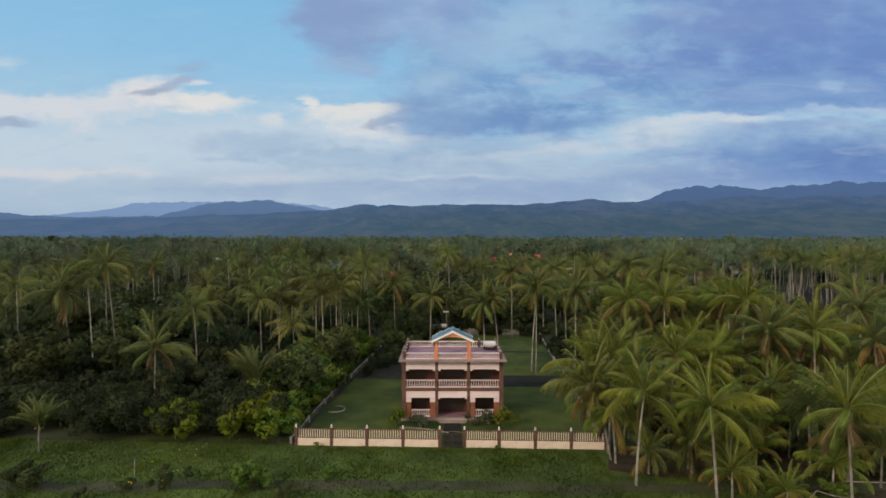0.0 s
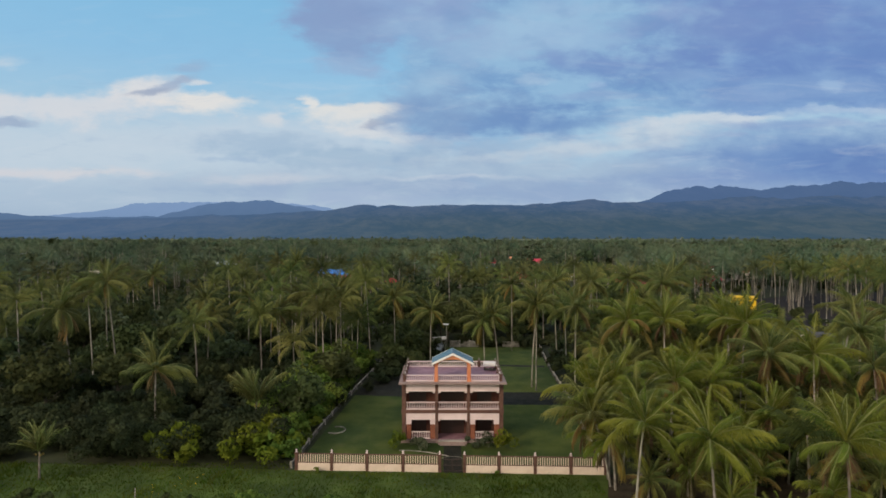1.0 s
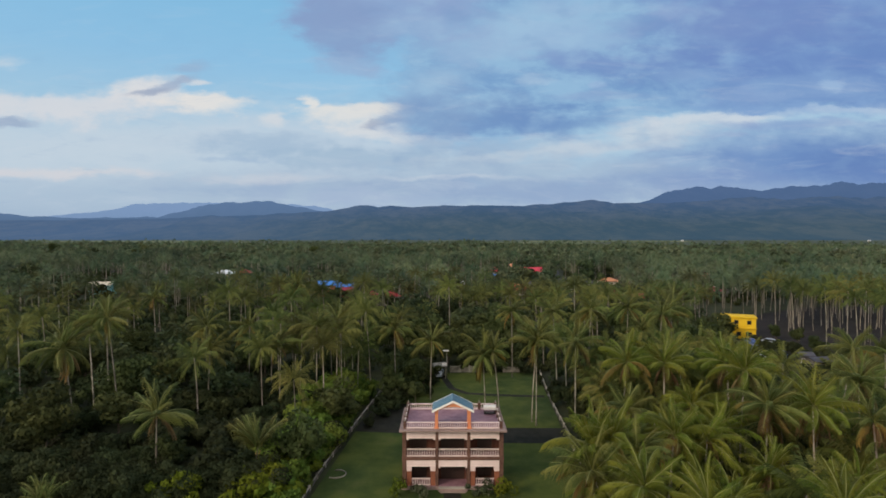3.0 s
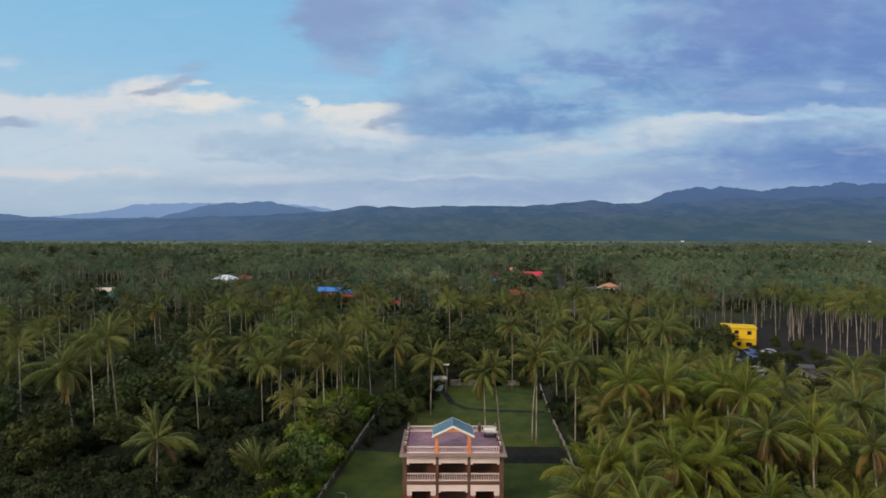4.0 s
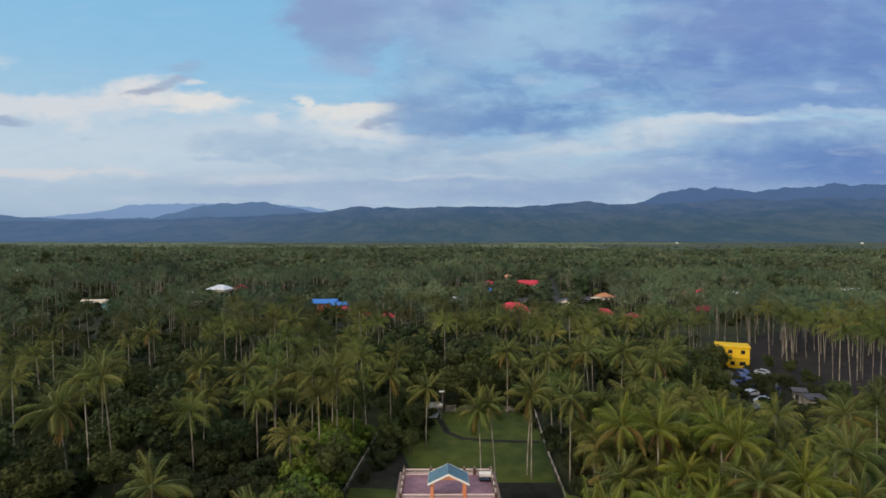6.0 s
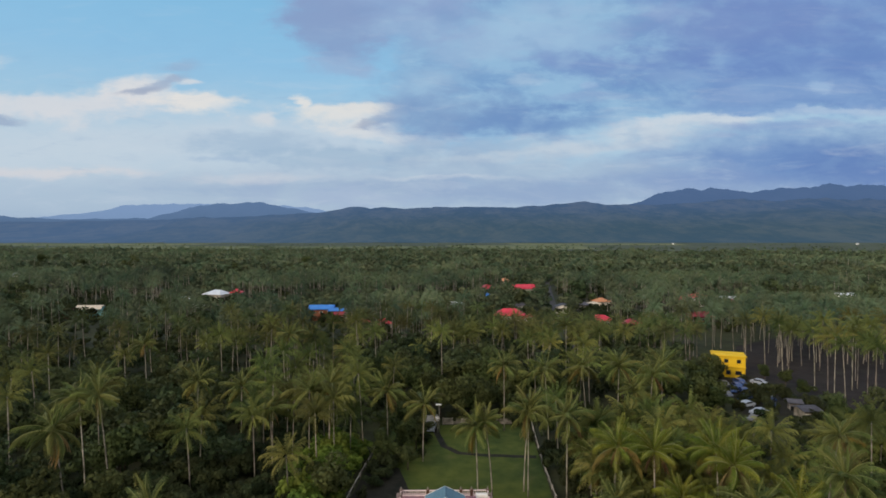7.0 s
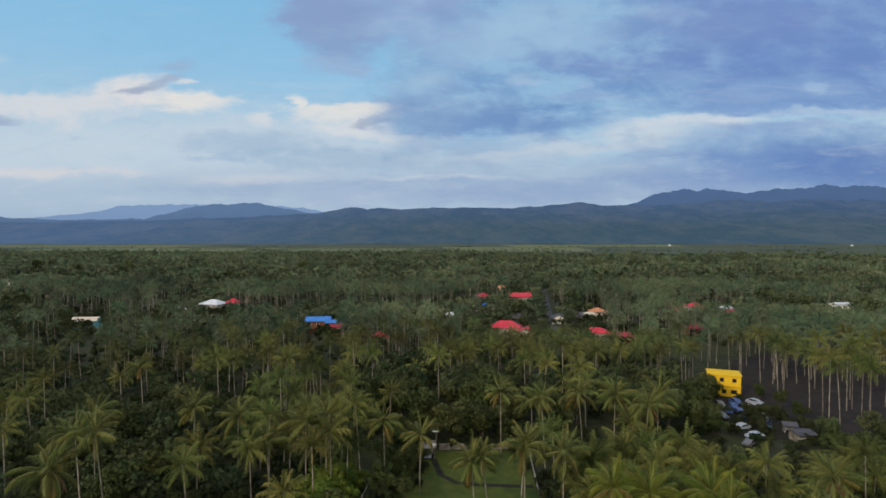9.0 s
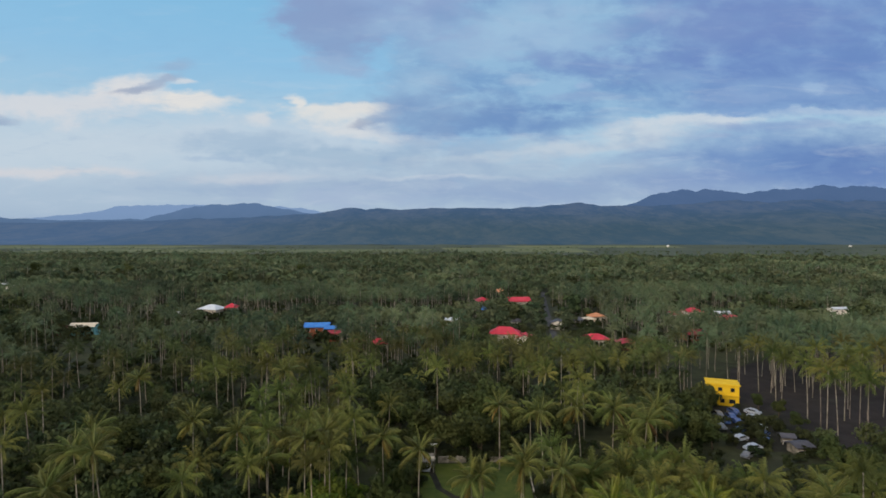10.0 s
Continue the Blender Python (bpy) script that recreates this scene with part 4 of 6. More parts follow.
part("floor_beam", boxes((-HW - 0.06, HW + 0.06, -0.10, 0.34, 3.36, 3.74), bevel=0.03), M["brown"], house, "dark brown beam between the storeys")
for x0, x1 in PIERS:
    part("pier", boxes((x0, x1, -0.04, 0.46, 0.16, 3.36), (x0, x1, -0.04, 0.46, 3.74, 6.95), bevel=0.025), M["brown"], house, "dark brown stone-clad pier")
for k, (x0, x1) in enumerate(BAYS):
    for z_top, z_low in ((6.93, 6.02), (3.35, 2.62)):
        part("fascia", boxes((x0, x1, -0.02, 0.16, z_low, z_top), (x0, x1, -0.07, 0.02, z_low - 0.05, z_low + 0.07), bevel=0.02), M["pink"], house, "pale pink fascia band")
        drop = 0.26 if z_top > 5 else (0.62 if k != 1 else 0.26)
        wide = 0.30 if z_top > 5 else (0.62 if k != 1 else 0.22)
        for s in (-1, 1):
            xa = x0 if s < 0 else x1 - wide
            part("bracket", boxes((xa, xa + wide, 0.0, 0.42, z_low - drop, z_low + 0.02), bevel=0.04), M["pink"], house)
            if z_top < 5 and k != 1:
                part("pilaster", boxes((xa + 0.04, xa + wide - 0.02, 0.04, 0.40, 0.24, z_low - drop), bevel=0.02), M["brick"], house, "orange-brown brick pilaster")
    # recessed rooms: walls with openings, dark glass behind
    for z0, z1 in ((0.2, 3.36), (3.62, 6.98)):
        door_l, door_r = (x0 + 0.25, x0 + 2.35) if k == 0 else ((x0 + 0.3, x1 - 0.3) if k == 1 else (x0 + 0.95, x1 - 0.75))
        top = z0 + 2.35
        low = z0 + (0.0 if k != 2 else 0.35)
        # darker brick than on the pilasters, so that the recesses read dark
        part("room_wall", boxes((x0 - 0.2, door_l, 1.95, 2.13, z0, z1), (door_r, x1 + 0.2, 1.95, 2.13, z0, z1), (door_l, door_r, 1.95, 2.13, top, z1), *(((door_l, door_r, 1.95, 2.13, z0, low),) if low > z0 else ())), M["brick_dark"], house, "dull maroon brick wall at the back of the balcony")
        frame_ = part("window", boxes((door_l, door_r, 1.99, 2.07, top - 0.08, top), (door_l, door_l + 0.07, 1.99, 2.07, low, top - 0.08), (door_r - 0.07, door_r, 1.99, 2.07, low, top - 0.08), ((door_l + door_r) / 2 - 0.04, (door_l + door_r) / 2 + 0.04, 1.99, 2.07, low, top - 0.08)), M["iron"], house, "dark framed sliding glass door")
        half = (door_l + door_r) / 2
        for a, b in ((door_l + 0.07, half - 0.04), (half + 0.04, door_r - 0.07)):
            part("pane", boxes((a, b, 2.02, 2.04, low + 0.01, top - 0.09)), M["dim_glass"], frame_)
    balustrade(house, (x0, 0.14), (x1, 0.14), 3.76, 12, height=0.92)
    if k != 1:
        balustrade(house, (x0 + 0.62, 0.2), (x1 - 0.62, 0.2), 0.24, 8, height=0.85)
    part("partition", boxes((x1 - 0.02, x1 + 0.14, 0.5, 1.95, 0.2, 3.36), (x1 - 0.02, x1 + 0.14, 0.5, 1.95, 3.62, 6.95)), M["brown"], house) if k != 2 else None
for z in (3.34, 6.97):
    part("porch_ceiling", boxes((-5.5, 5.5, 0.2, 1.9, z, z + 0.03)), M["slab"], house)
part("roof_slab", boxes((-6.3, 6.3, -0.85, HD + 0.7, 7.0, 7.16), (-6.36, 6.36, -0.91, -0.83, 7.02, 7.21), (-6.36, -6.28, -0.83, HD + 0.7, 7.02, 7.21), (6.28, 6.36, -0.83, HD + 0.7, 7.02, 7.21), bevel=0.012), M["slab"], house, "pinkish weathered roof slab with overhanging edge")
part("terrace_floor", boxes((-5.8, 5.8, 0.1, HD - 0.1, 7.16, 7.19)), M["tile"], house, "maroon tiled roof terrace floor")
# terrace balustrades
zt = 7.16
for x in (-5.75, 5.75):
    for y in (0.1, 1.95, 3.8, 5.6, 7.25):
        post(house, x, y, zt, 0.80, finial="dim_white")
    for y0, y1 in ((0.27, 1.78), (2.12, 3.63), (3.97, 5.43), (5.77, 7.08)):
        balustrade(house, (x, y0), (x, y1), zt, 5)
for x in (-2.2, 2.2, 3.6):
    post(house, x, 7.25, zt, 0.80, finial="dim_white")
for x0, x1, n in ((-5.58, -2.37, 13), (-2.03, 2.03, 16), (2.37, 3.43, 4), (3.77, 5.58, 7)):
    balustrade(house, (x0, 7.25), (x1, 7.25), zt, n)
for x0, x1, n in ((-5.58, -2.16, 13), (-1.76, 1.76, 13), (2.16, 5.58, 13)):
    balustrade(house, (x0, 0.1), (x1, 0.1), zt, n)
# the open gable over the middle of the terrace
for x in (-1.96, 1.96):
    for y in (0.1, 1.9):
        part("gable_column", boxes((x - 0.19, x + 0.19, y - 0.19, y + 0.19, zt, 9.45), (x - 0.25, x + 0.25, y - 0.25, y + 0.25, zt, zt + 0.2), bevel=0.02), M["orange"], house, "salmon orange square column")
EAVE, PEAK, HALF = 9.42, 10.60, 2.45
arch = [(-2.15, 9.25), (-2.15, 9.48)] + [(0, 10.47)] + [(2.15, 9.48), (2.15, 9.25), (1.77, 9.25)]
arch += [(1.77 * math.cos(a), 9.25 + 0.62 * math.sin(a)) for a in [math.pi * i / 12 for i in range(1, 12)]] + [(-1.77, 9.25)]
part("gable_arch", prism(arch, -0.34, -0.12), M["orange"], house, "orange arched gable front")
part("gable_arch", prism(arch, 1.8, 2.0), M["orange"], house)
for s in (-1, 1):
    bm = bmesh.new()
    n = 14
    y0, y1, t = -0.5, 2.5, 0.09
    rows = []
    for i in range(2 * n + 1):  # raised seams along the slope
        y = y0 + (y1 - y0) * i / (2 * n)
        up = 0.05 if i % 4 == 0 else 0.0
        rows.append([bm.verts.new((s * HALF, y, EAVE + up)), bm.verts.new((0, y, PEAK + up)), bm.verts.new((0, y, PEAK - t)), bm.verts.new((s * HALF, y, EAVE - t))])
    for a, b in zip(rows, rows[1:]):
        for j in range(4):
            bm.faces.new((a[j], a[(j + 1) % 4], b[(j + 1) % 4], b[j]))
    bm.faces.new(rows[0])
    bm.faces.new(rows[-1])
    bmesh.ops.recalc_face_normals(bm, faces=bm.faces[:])
    part("gable_roof", bm, M["blue_roof"], house, "blue metal gable roof")
    for y in (-0.56, 2.50):
        part("barge_board", prism([(s * (HALF + 0.05), EAVE - 0.20), (s * (HALF + 0.05), EAVE + 0.06), (0, PEAK + 0.07), (0, PEAK - 0.19)], y, y + 0.05), M["white"], house, "white barge board")
    part("eave_board", boxes((s * HALF - 0.03, s * HALF + 0.03, -0.5, 2.5, EAVE - 0.22, EAVE - 0.09)), M["white"], house)
part("ridge_cap", prism([(-0.2, PEAK - 0.06), (0, PEAK + 0.09), (0.2, PEAK - 0.06)], -0.45, 2.48), M["blue_roof"], house)

# water tank on the terrace
tank = thing("water_heater", pose(6.0, 71.4, 7.19), "white roof-top water heater tank on dark legs", "water tank")
part("tank", boxes((-0.78, 0.78, -0.35, 0.35, 0.70, 1.28), bevel=0.14), M["white"], tank, "pale rounded tank", True)
part("panel", prism([(-0.75, 0.36), (-0.75, 0.42), (0.75, 0.42), (0.75, 0.36)], -0.55, 0.4), M["glass"], tank, "dark panel under the tank")
for x in (-0.66, 0.66):
    for y in (-0.42, 0.3):
        part("leg", boxes((x - 0.04, x + 0.04, y - 0.04, y + 0.04, 0, 0.72)), M["iron"], tank)


# ---- walls and fence ----
def fence_y(x):
    return 58.3 - (x + 15.5) * 1.2 / 32.2


PICKET = mesh_of("picket", boxes((-0.042, 0.042, -0.03, 0.03, 0.0, 0.86)), M["cream"])
front = thing("front_fence", pose(0, 0, 0), "cream and brown front fence with pickets and finial posts", "fence")
for xs in ((-15.5, -11.75, -8.0, -4.2, -0.35), (2.25, 5.85, 9.6, 13.3, 16.85)):
    for i, x in enumerate(xs):
        post(front, x, fence_y(x), 0.0, 1.82, 0.32)
    for x0, x1 in zip(xs, xs[1:]):
        a, b = Vector((x0 + 0.17, fence_y(x0 + 0.17), 0)), Vector((x1 - 0.17, fence_y(x1 - 0.17), 0))
        L = (b - a).length
        m = Matrix.Translation(a) @ Matrix.Rotation(math.atan2(b.y - a.y, b.x - a.x), 4, "Z")
        part("fence_wall", boxes((0, L, -0.10, 0.10, -0.1, 0.80), bevel=0.015), M["cream"], front, "cream rendered low wall", m=m)
        rail = part("fence_rail", boxes((0, L, -0.07, 0.07, 0.802, 0.88), (0, L, -0.06, 0.06, 1.72, 1.81), bevel=0.01), M["brown"], front, "dark brown rail", m=m)
        for k in range(14):
            part("picket", PICKET, None, rail, m=pose(L * (k + 0.5) / 14, 0, 0.87))
gate = thing("gate", pose(0.95, fence_y(0.95), 0), "dark iron double gate between two posts", "gate")
for s in (-1, 1):
    leaf = part("gate_leaf", boxes((s * 0.56 - 0.52, s * 0.56 + 0.52, -0.03, 0.03, 0.12, 0.18), (s * 0.56 - 0.52, s * 0.56 + 0.52, -0.03, 0.03, 0.72, 0.78), (s * 0.56 - 0.52, s * 0.56 + 0.52, -0.03, 0.03, 1.36, 1.42), (s * 0.56 - 0.54, s * 0.56 - 0.48, -0.03, 0.03, 0.08, 1.42), (s * 0.56 + 0.48, s * 0.56 + 0.54, -0.03, 0.03, 0.08, 1.42)), M["iron"], gate)
    for k in range(7):
        x = s * 0.56 - 0.42 + 0.14 * k
        part("bar", boxes((x - 0.012, x + 0.012, -0.012, 0.012, 0.18, 1.38)), M["iron"], leaf)
part("gate_arch", tube([(1.08 * math.cos(a), 0, 1.45 + 0.22 * math.sin(a)) for a in [math.pi * i / 10 for i in range(11)]], [0.022] * 11, 6), M["dim_white"], gate, "thin pale arched bar over the gate")


def garden_wall(name, line, h, posts, label):
    """A weathered block wall with a coping and posts along a line."""
    ob = thing(name, Matrix.Identity(4), label, "wall")
    for (x0, y0), (x1, y1) in zip(line, line[1:]):
        L = math.hypot(x1 - x0, y1 - y0)
        m = Matrix.Translation((x0, y0, 0)) @ Matrix.Rotation(math.atan2(y1 - y0, x1 - x0), 4, "Z")
        n = max(1, int(L / posts))
        for k in range(n):
            a, b = L * k / n, L * (k + 1) / n
            part("panel", boxes((a + 0.16, b - 0.16, -0.075, 0.075, -0.1, h)), M["shadowed_wall"] if h < 1 else M["dim_white"], ob, m=m)
            part("coping", boxes((a + 0.12, b - 0.12, -0.09, 0.09, h, h + 0.06)), M["wall"] if (k * 7 + int(x0)) % 5 < 3 else M["dim_white"], ob, "weathered coping", m=m)
            part("post", boxes((a - 0.13, a + 0.13, -0.13, 0.13, -0.1, h + 0.22)), M["wall"] if k % 3 else M["dim_white"], ob, m=m)
    return ob


garden_wall("side_wall_west", [(-16.2, 58.8), (-15.8, 68.8), (-14.9, 79.0), (-13.6, 91.8), (-12.3, 103.5), (-11.0, 121.8)], 0.5, 3.2, "weathered pale block wall along the thicket")
garden_wall("side_wall_east", [(17.0, 57.4), (18.1, 73.8), (19.0, 84.0), (19.6, 100.7), (20.7, 115.4), (21.2, 122.0)], 0.5, 3.2, "weathered pale block wall beside the palms")
garden_wall("back_wall_north", [(1.6, 122.2), (7.9, 122.2)], 1.3, 2.1, "low white back wall with dark posts")
garden_wall("back_wall_north", [(13.2, 122.3), (17.0, 122.4)], 1.1, 2.2, "low white back wall with dark posts")

lamp_post = thing("lamp_post", pose(0.75, 118.0, 0), "white pole with a flat solar lamp head and small sign", "street lamp")
part("pole", lathe([(0.09, 0), (0.08, 2.0), (0.06, 5.6)], 8), M["dim_white"], lamp_post, smooth=True)
part("lamp_head", boxes((-0.75, 0.45, -0.3, 0.3, 5.6, 5.78), bevel=0.03), M["white"], lamp_post, "white flat lamp head")
part("sign", boxes((-1.0, 0.1, -0.05, 0.0, 2.5, 3.1), bevel=0.01), M["white"], lamp_post, "small white sign board")
shed = thing("carport", pose(-0.9, 118.9, 0), "small open carport with a pale sheet roof by the back gate", "carport")
part("roof", prism([(-1.5, 2.3), (-1.5, 2.38), (1.5, 2.6), (1.5, 2.52)], -2.2, 2.2), M["dim_white"], shed)
for x in (-1.35, 1.35):
    for y in (-2.0, 2.0):
        part("post", boxes((x - 0.06, x + 0.06, y - 0.06, y + 0.06, 0, 2.42 + 0.07 * x)), M["dim_white"], shed)
edging = thing("garden_edging", pose(0, 0, 0), "thin pale curved edging on the lawn", "edging")
part("kerb", tube([(-5.0 + 0.56 * i, 63.4 - 1.7 * (i / 10) ** 2, 0.08) for i in range(11)], [0.06] * 11, 5), M["dim_white"], edging)
ring_edge = thing("bed_edging", pose(-13.6, 70.0, 0), "pale curved kerb of a small round bed", "edging")
part("kerb", tube([(1.2 * math.cos(a), 1.2 * math.sin(a), 0.1) for a in [math.pi * (-0.7 + 0.1 * i) for i in range(14)]], [0.09] * 14, 5), M["dim_white"], ring_edge)

# planting in front of the porch
for x, y, s, mat, lab, seed in ((-5.6, 64.2, 0.74, "leaf_lit", "yellow-green leafy garden shrub by the porch", 1), (-3.4, 64.5, 0.42, "leaf_grey", "grey-green garden shrub by the porch", 2), (-2.6, 64.0, 0.62, "leaf_grey", "grey-green garden shrub by the porch", 3), (4.2, 64.2, 0.66, "leaf_grey", "grey-green garden shrub by the porch", 4), (5.4, 64.5, 0.42, "leaf", "dark green garden shrub by the porch", 5), (7.0, 64.1, 0.78, "leaf_lit", "yellow-green leafy garden shrub by the porch", 6)):
    V, F = leaf_cloud(600 + seed, 6, 420, 0.24, 2.0, 2.6)
    shrub(x, y, s, seed, "garden_shrub", lab, array_mesh("foliage", V, F, M[mat]))


# ---- village ----
def hip_roof(w, d, eave, peak, over=0.7):
    """A four-sided roof with a short ridge along its longer side and a boarded eave."""
    bm = bmesh.new()
    a, b = w / 2 + over, d / 2 + over
    r = max(a - b, 0.0) + 0.25 if w >= d else 0.0
    q = 0.0 if w >= d else max(b - a, 0.0) + 0.25
    low = [bm.verts.new((x, y, eave - 0.14)) for x, y in ((-a, -b), (a, -b), (a, b), (-a, b))]
    rim = [bm.verts.new((x, y, eave + 0.04)) for x, y in ((-a, -b), (a, -b), (a, b), (-a, b))]
    top = [bm.verts.new((-r, -q, peak)), bm.verts.new((r, q, peak))]
    for i in range(4):
        bm.faces.new((low[i], low[(i + 1) % 4], rim[(i + 1) % 4], rim[i]))
    bm.faces.new(low[::-1])
    if w >= d:
        for f in ((rim[0], rim[1], top[1], top[0]), (rim[1], rim[2], top[1]), (rim[2], rim[3], top[0], top[1]), (rim[3], rim[0], top[0])):
            bm.faces.new(f)
    else:
        for f in ((rim[0], rim[1], top[0]), (rim[1], rim[2], top[1], top[0]), (rim[2], rim[3], top[1]), (rim[3], rim[0], top[0], top[1])):
            bm.faces.new(f)
    bmesh.ops.recalc_face_normals(bm, faces=bm.faces[:])
    return bm


def village_house(x, y, w, d, eave, peak, turn, wall, roof, label, windows=3, ridge="x"):
    """A house with a gabled roof along x or y, or a hipped one, a veranda beam and framed windows."""
    ob = thing("village_house", pose(x, y, 0, 0, 0, turn), label, "house", "village houses")
    part("wall", boxes((-w / 2, w / 2, -d / 2, d / 2, -0.1, eave)), M[wall], ob)
    o = 0.7
    if ridge == "hip":
        part("roof", hip_roof(w, d, eave, peak), M[roof], ob)
    else:
        span, run = (d, w) if ridge == "x" else (w, d)
        m = Matrix.Rotation(math.pi / 2 if ridge == "x" else 0.0, 4, "Z")
        outline = [(-span / 2 - o, eave - 0.12), (-span / 2 - o, eave + 0.05), (0, peak), (span / 2 + o, eave + 0.05), (span / 2 + o, eave - 0.12), (0, peak - 0.2)]
        part("roof", prism(outline, -run / 2 - o, run / 2 + o), M[roof], ob, m=m)
        part("gable_wall", prism([(-span / 2, eave), (0, peak - 0.25), (span / 2, eave)], -run / 2, run / 2), M[wall], ob, m=m)
    for i in range(windows):
        xx = -w / 2 + w * (i + 0.5) / windows
        fr = part("window", boxes((xx - 0.65, xx + 0.65, -d / 2 - 0.06, -d / 2 - 0.003, eave - 2.0, eave - 0.8)), M["white"], ob)
        part("pane", boxes((xx - 0.55, xx + 0.55, -d / 2 - 0.08, -d / 2 - 0.062, eave - 1.9, eave - 0.9)), M["glass"], fr)
    return ob


WEST_HOUSES = (
    (-173, 281, 11.5, 6, 4.6, 6.2, 4, "teal_paint", "cream_roof", "turquoise house with a cream metal roof among palms", "x"),
    (-184, 279, 6, 5, 4.0, 5.2, 4, "brick_dark", "brick_dark", "dull brick annex hidden under palms", "x"),
    (-129, 330, 12, 9, 6.6, 9.0, -18, "wall", "pale_roof", "tall pale house with a white metal roof", "hip"),
    (-119, 334, 6, 6, 7.0, 9.2, 10, "wall", "red_roof", "pale house with a small red roof", "hip"),
    (-143, 322, 4.5, 5, 4.8, 6.0, 0, "wall", "pale_roof", "small pale house with a white roof", "x"),
    (-136, 320, 5.5, 4, 4.6, 5.4, 0, "white", "pale_roof", "white block with a flat pale roof", "x"),
    (-55.5, 272, 11, 7, 5.6, 7.4, 4, "brick", "sky_roof", "brick house with a bright blue metal roof", "x"),
    (-47.5, 270, 7, 6, 5.0, 6.2, 4, "brick", "sky_roof", "lower wing under a bright blue metal roof", "x"),
    (-45.5, 263, 5, 4, 4.0, 5.2, 4, "brick", "maroon_roof", "low brick annex with a dull red roof", "x"),
    (-22, 237, 5, 6, 4.2, 6.2, 20, "wall", "red_roof", "small house with a steep red roof", "hip"),
    (-31, 242, 4, 4, 4.2, 5.6, 10, "brick_dark", "maroon_roof", "small dull red house beside the palms", "hip"),
)
ROAD_HOUSES = (
    (35, 379, 8, 9, 5.0, 7.4, 10, "wall", "red_roof", "house with a red metal roof by the road", "hip"),
    (59, 375, 14, 9, 5.2, 7.8, 8, "wall", "red_roof", "long house with a red metal roof by the road", "x"),
    (55, 445, 9, 8, 4.2, 6.4, 0, "wall", "orange_roof", "house with a dull orange roof", "hip"),
    (30.6, 344, 6.5, 7, 4.0, 5.8, -25, "wall", "sky_roof", "small house with a blue roof", "hip"),
    (34.5, 259, 13, 8, 4.4, 7.2, -12, "wall", "red_roof", "large house with a bright red hipped roof", "hip"),
    (43, 253, 7, 6, 3.4, 5.0, -12, "white", "red_roof", "low wing with a bright red roof and white gable", "y"),
    (12, 305, 7, 5, 3.4, 4.6, -20, "wall", "pale_roof", "small white-roofed house under the trees", "x"),
    (26, 246, 5, 4, 2.6, 3.6, -10, "wall", "grey_roof", "low grey-roofed outhouse under the trees", "x"),
    (45.5, 300, 6, 5, 3.4, 4.8, 5, "white", "grey_roof", "small white house with a grey roof", "x"),
    (67.5, 294, 7, 6, 3.4, 5.0, -15, "white", "grey_roof", "white house with a grey roof beside the road", "y"),
    (81, 305, 7, 6, 3.2, 4.6, 10, "wall", "grey_roof", "pale house with a grey roof", "hip"),
    (94, 315, 7.5, 6.5, 3.8, 5.6, 10, "wall", "orange_roof", "pale house with an orange tile roof", "hip"),
    (88, 309, 6, 5, 3.0, 4.2, 10, "cream", "cream_roof", "low cream wing beside the orange roof", "hip"),
    (74, 249, 10, 7, 3.6, 5.6, -4, "wall", "red_roof", "house with a red metal roof under palms", "hip"),
    (85.5, 242, 7, 6, 3.2, 4.8, 0, "brick_dark", "maroon_roof", "small house with a dark maroon roof", "hip"),
)
EAST_HOUSES = (
    (153, 322, 9, 8, 5.4, 7.4, 0, "white", "red_roof", "white house with a red roof and veranda", "hip"),
    (141, 318, 6, 6, 4.4, 5.8, 0, "wall", "maroon_roof", "small house with a dull red roof", "x"),
    (163, 300, 11, 7, 4.6, 6.4, 12, "wall", "red_roof", "house with a bright red roof among palms", "hip"),
    (168, 318, 8, 6, 4.8, 6.0, 0, "wall", "pale_roof", "pale two-storey house with a light roof", "x"),
    (241, 324, 10, 7, 6.4, 7.2, 3, "white", "pale_roof", "white two-storey house among palms", "x"),
    (-364, 486, 12, 9, 6.2, 8.0, 0, "white", "pale_roof", "far white house among palms", "x"),
)
FAR_HOUSES = (
    (892, 2080, 7, 6, 4.0, 5.5, 0, "white", "pale_roof", "tiny white farmhouse at the foot of the hills", "x"),
    (1560, 2040, 7, 6, 4.0, 5.5, 10, "white", "pale_roof", "tiny white farmhouse at the foot of the hills", "x"),
)
HIDDEN_HOUSES = ((125, 262, 9, 8, 3.2, 5.2, 5, "brick", "maroon_roof", "brick-red house hidden behind palms", "x"),)
VILLAGE = WEST_HOUSES + ROAD_HOUSES + EAST_HOUSES
for i, (x, y, w, d, eave, peak, turn, wall, roof, label, ridge) in enumerate(VILLAGE + HIDDEN_HOUSES + FAR_HOUSES):
    village_house(x, y, w, d, eave, peak, turn, wall, roof, label, 3 if w > 7 else 2, ridge)

# the yellow house
yel = thing("yellow_house", pose(85.2, 161.6, 0, 0, 0, -22) @ Matrix.Diagonal((1, 1, 0.92, 1)), "bright yellow flat-roofed two-storey house", "house")
part("wall", boxes((-4.4, 5.2, -0.2, 7.0, -0.1, 3.5), (-3.4, 5.2, -0.2, 6.4, 3.5, 6.7)), M["yellow"], yel)
part("roof", boxes((-3.7, 5.5, -0.6, 6.6, 6.7, 6.92), (-3.6, 5.3, -0.25, 0.0, 6.92, 7.05)), M["yellow"], yel, "yellow flat roof with overhang")
part("terrace_parapet", boxes((-4.45, -3.4, -0.25, -0.05, 3.5, 5.4), (-4.45, -4.25, -0.05, 6.9, 3.5, 5.4)), M["yellow"], yel)
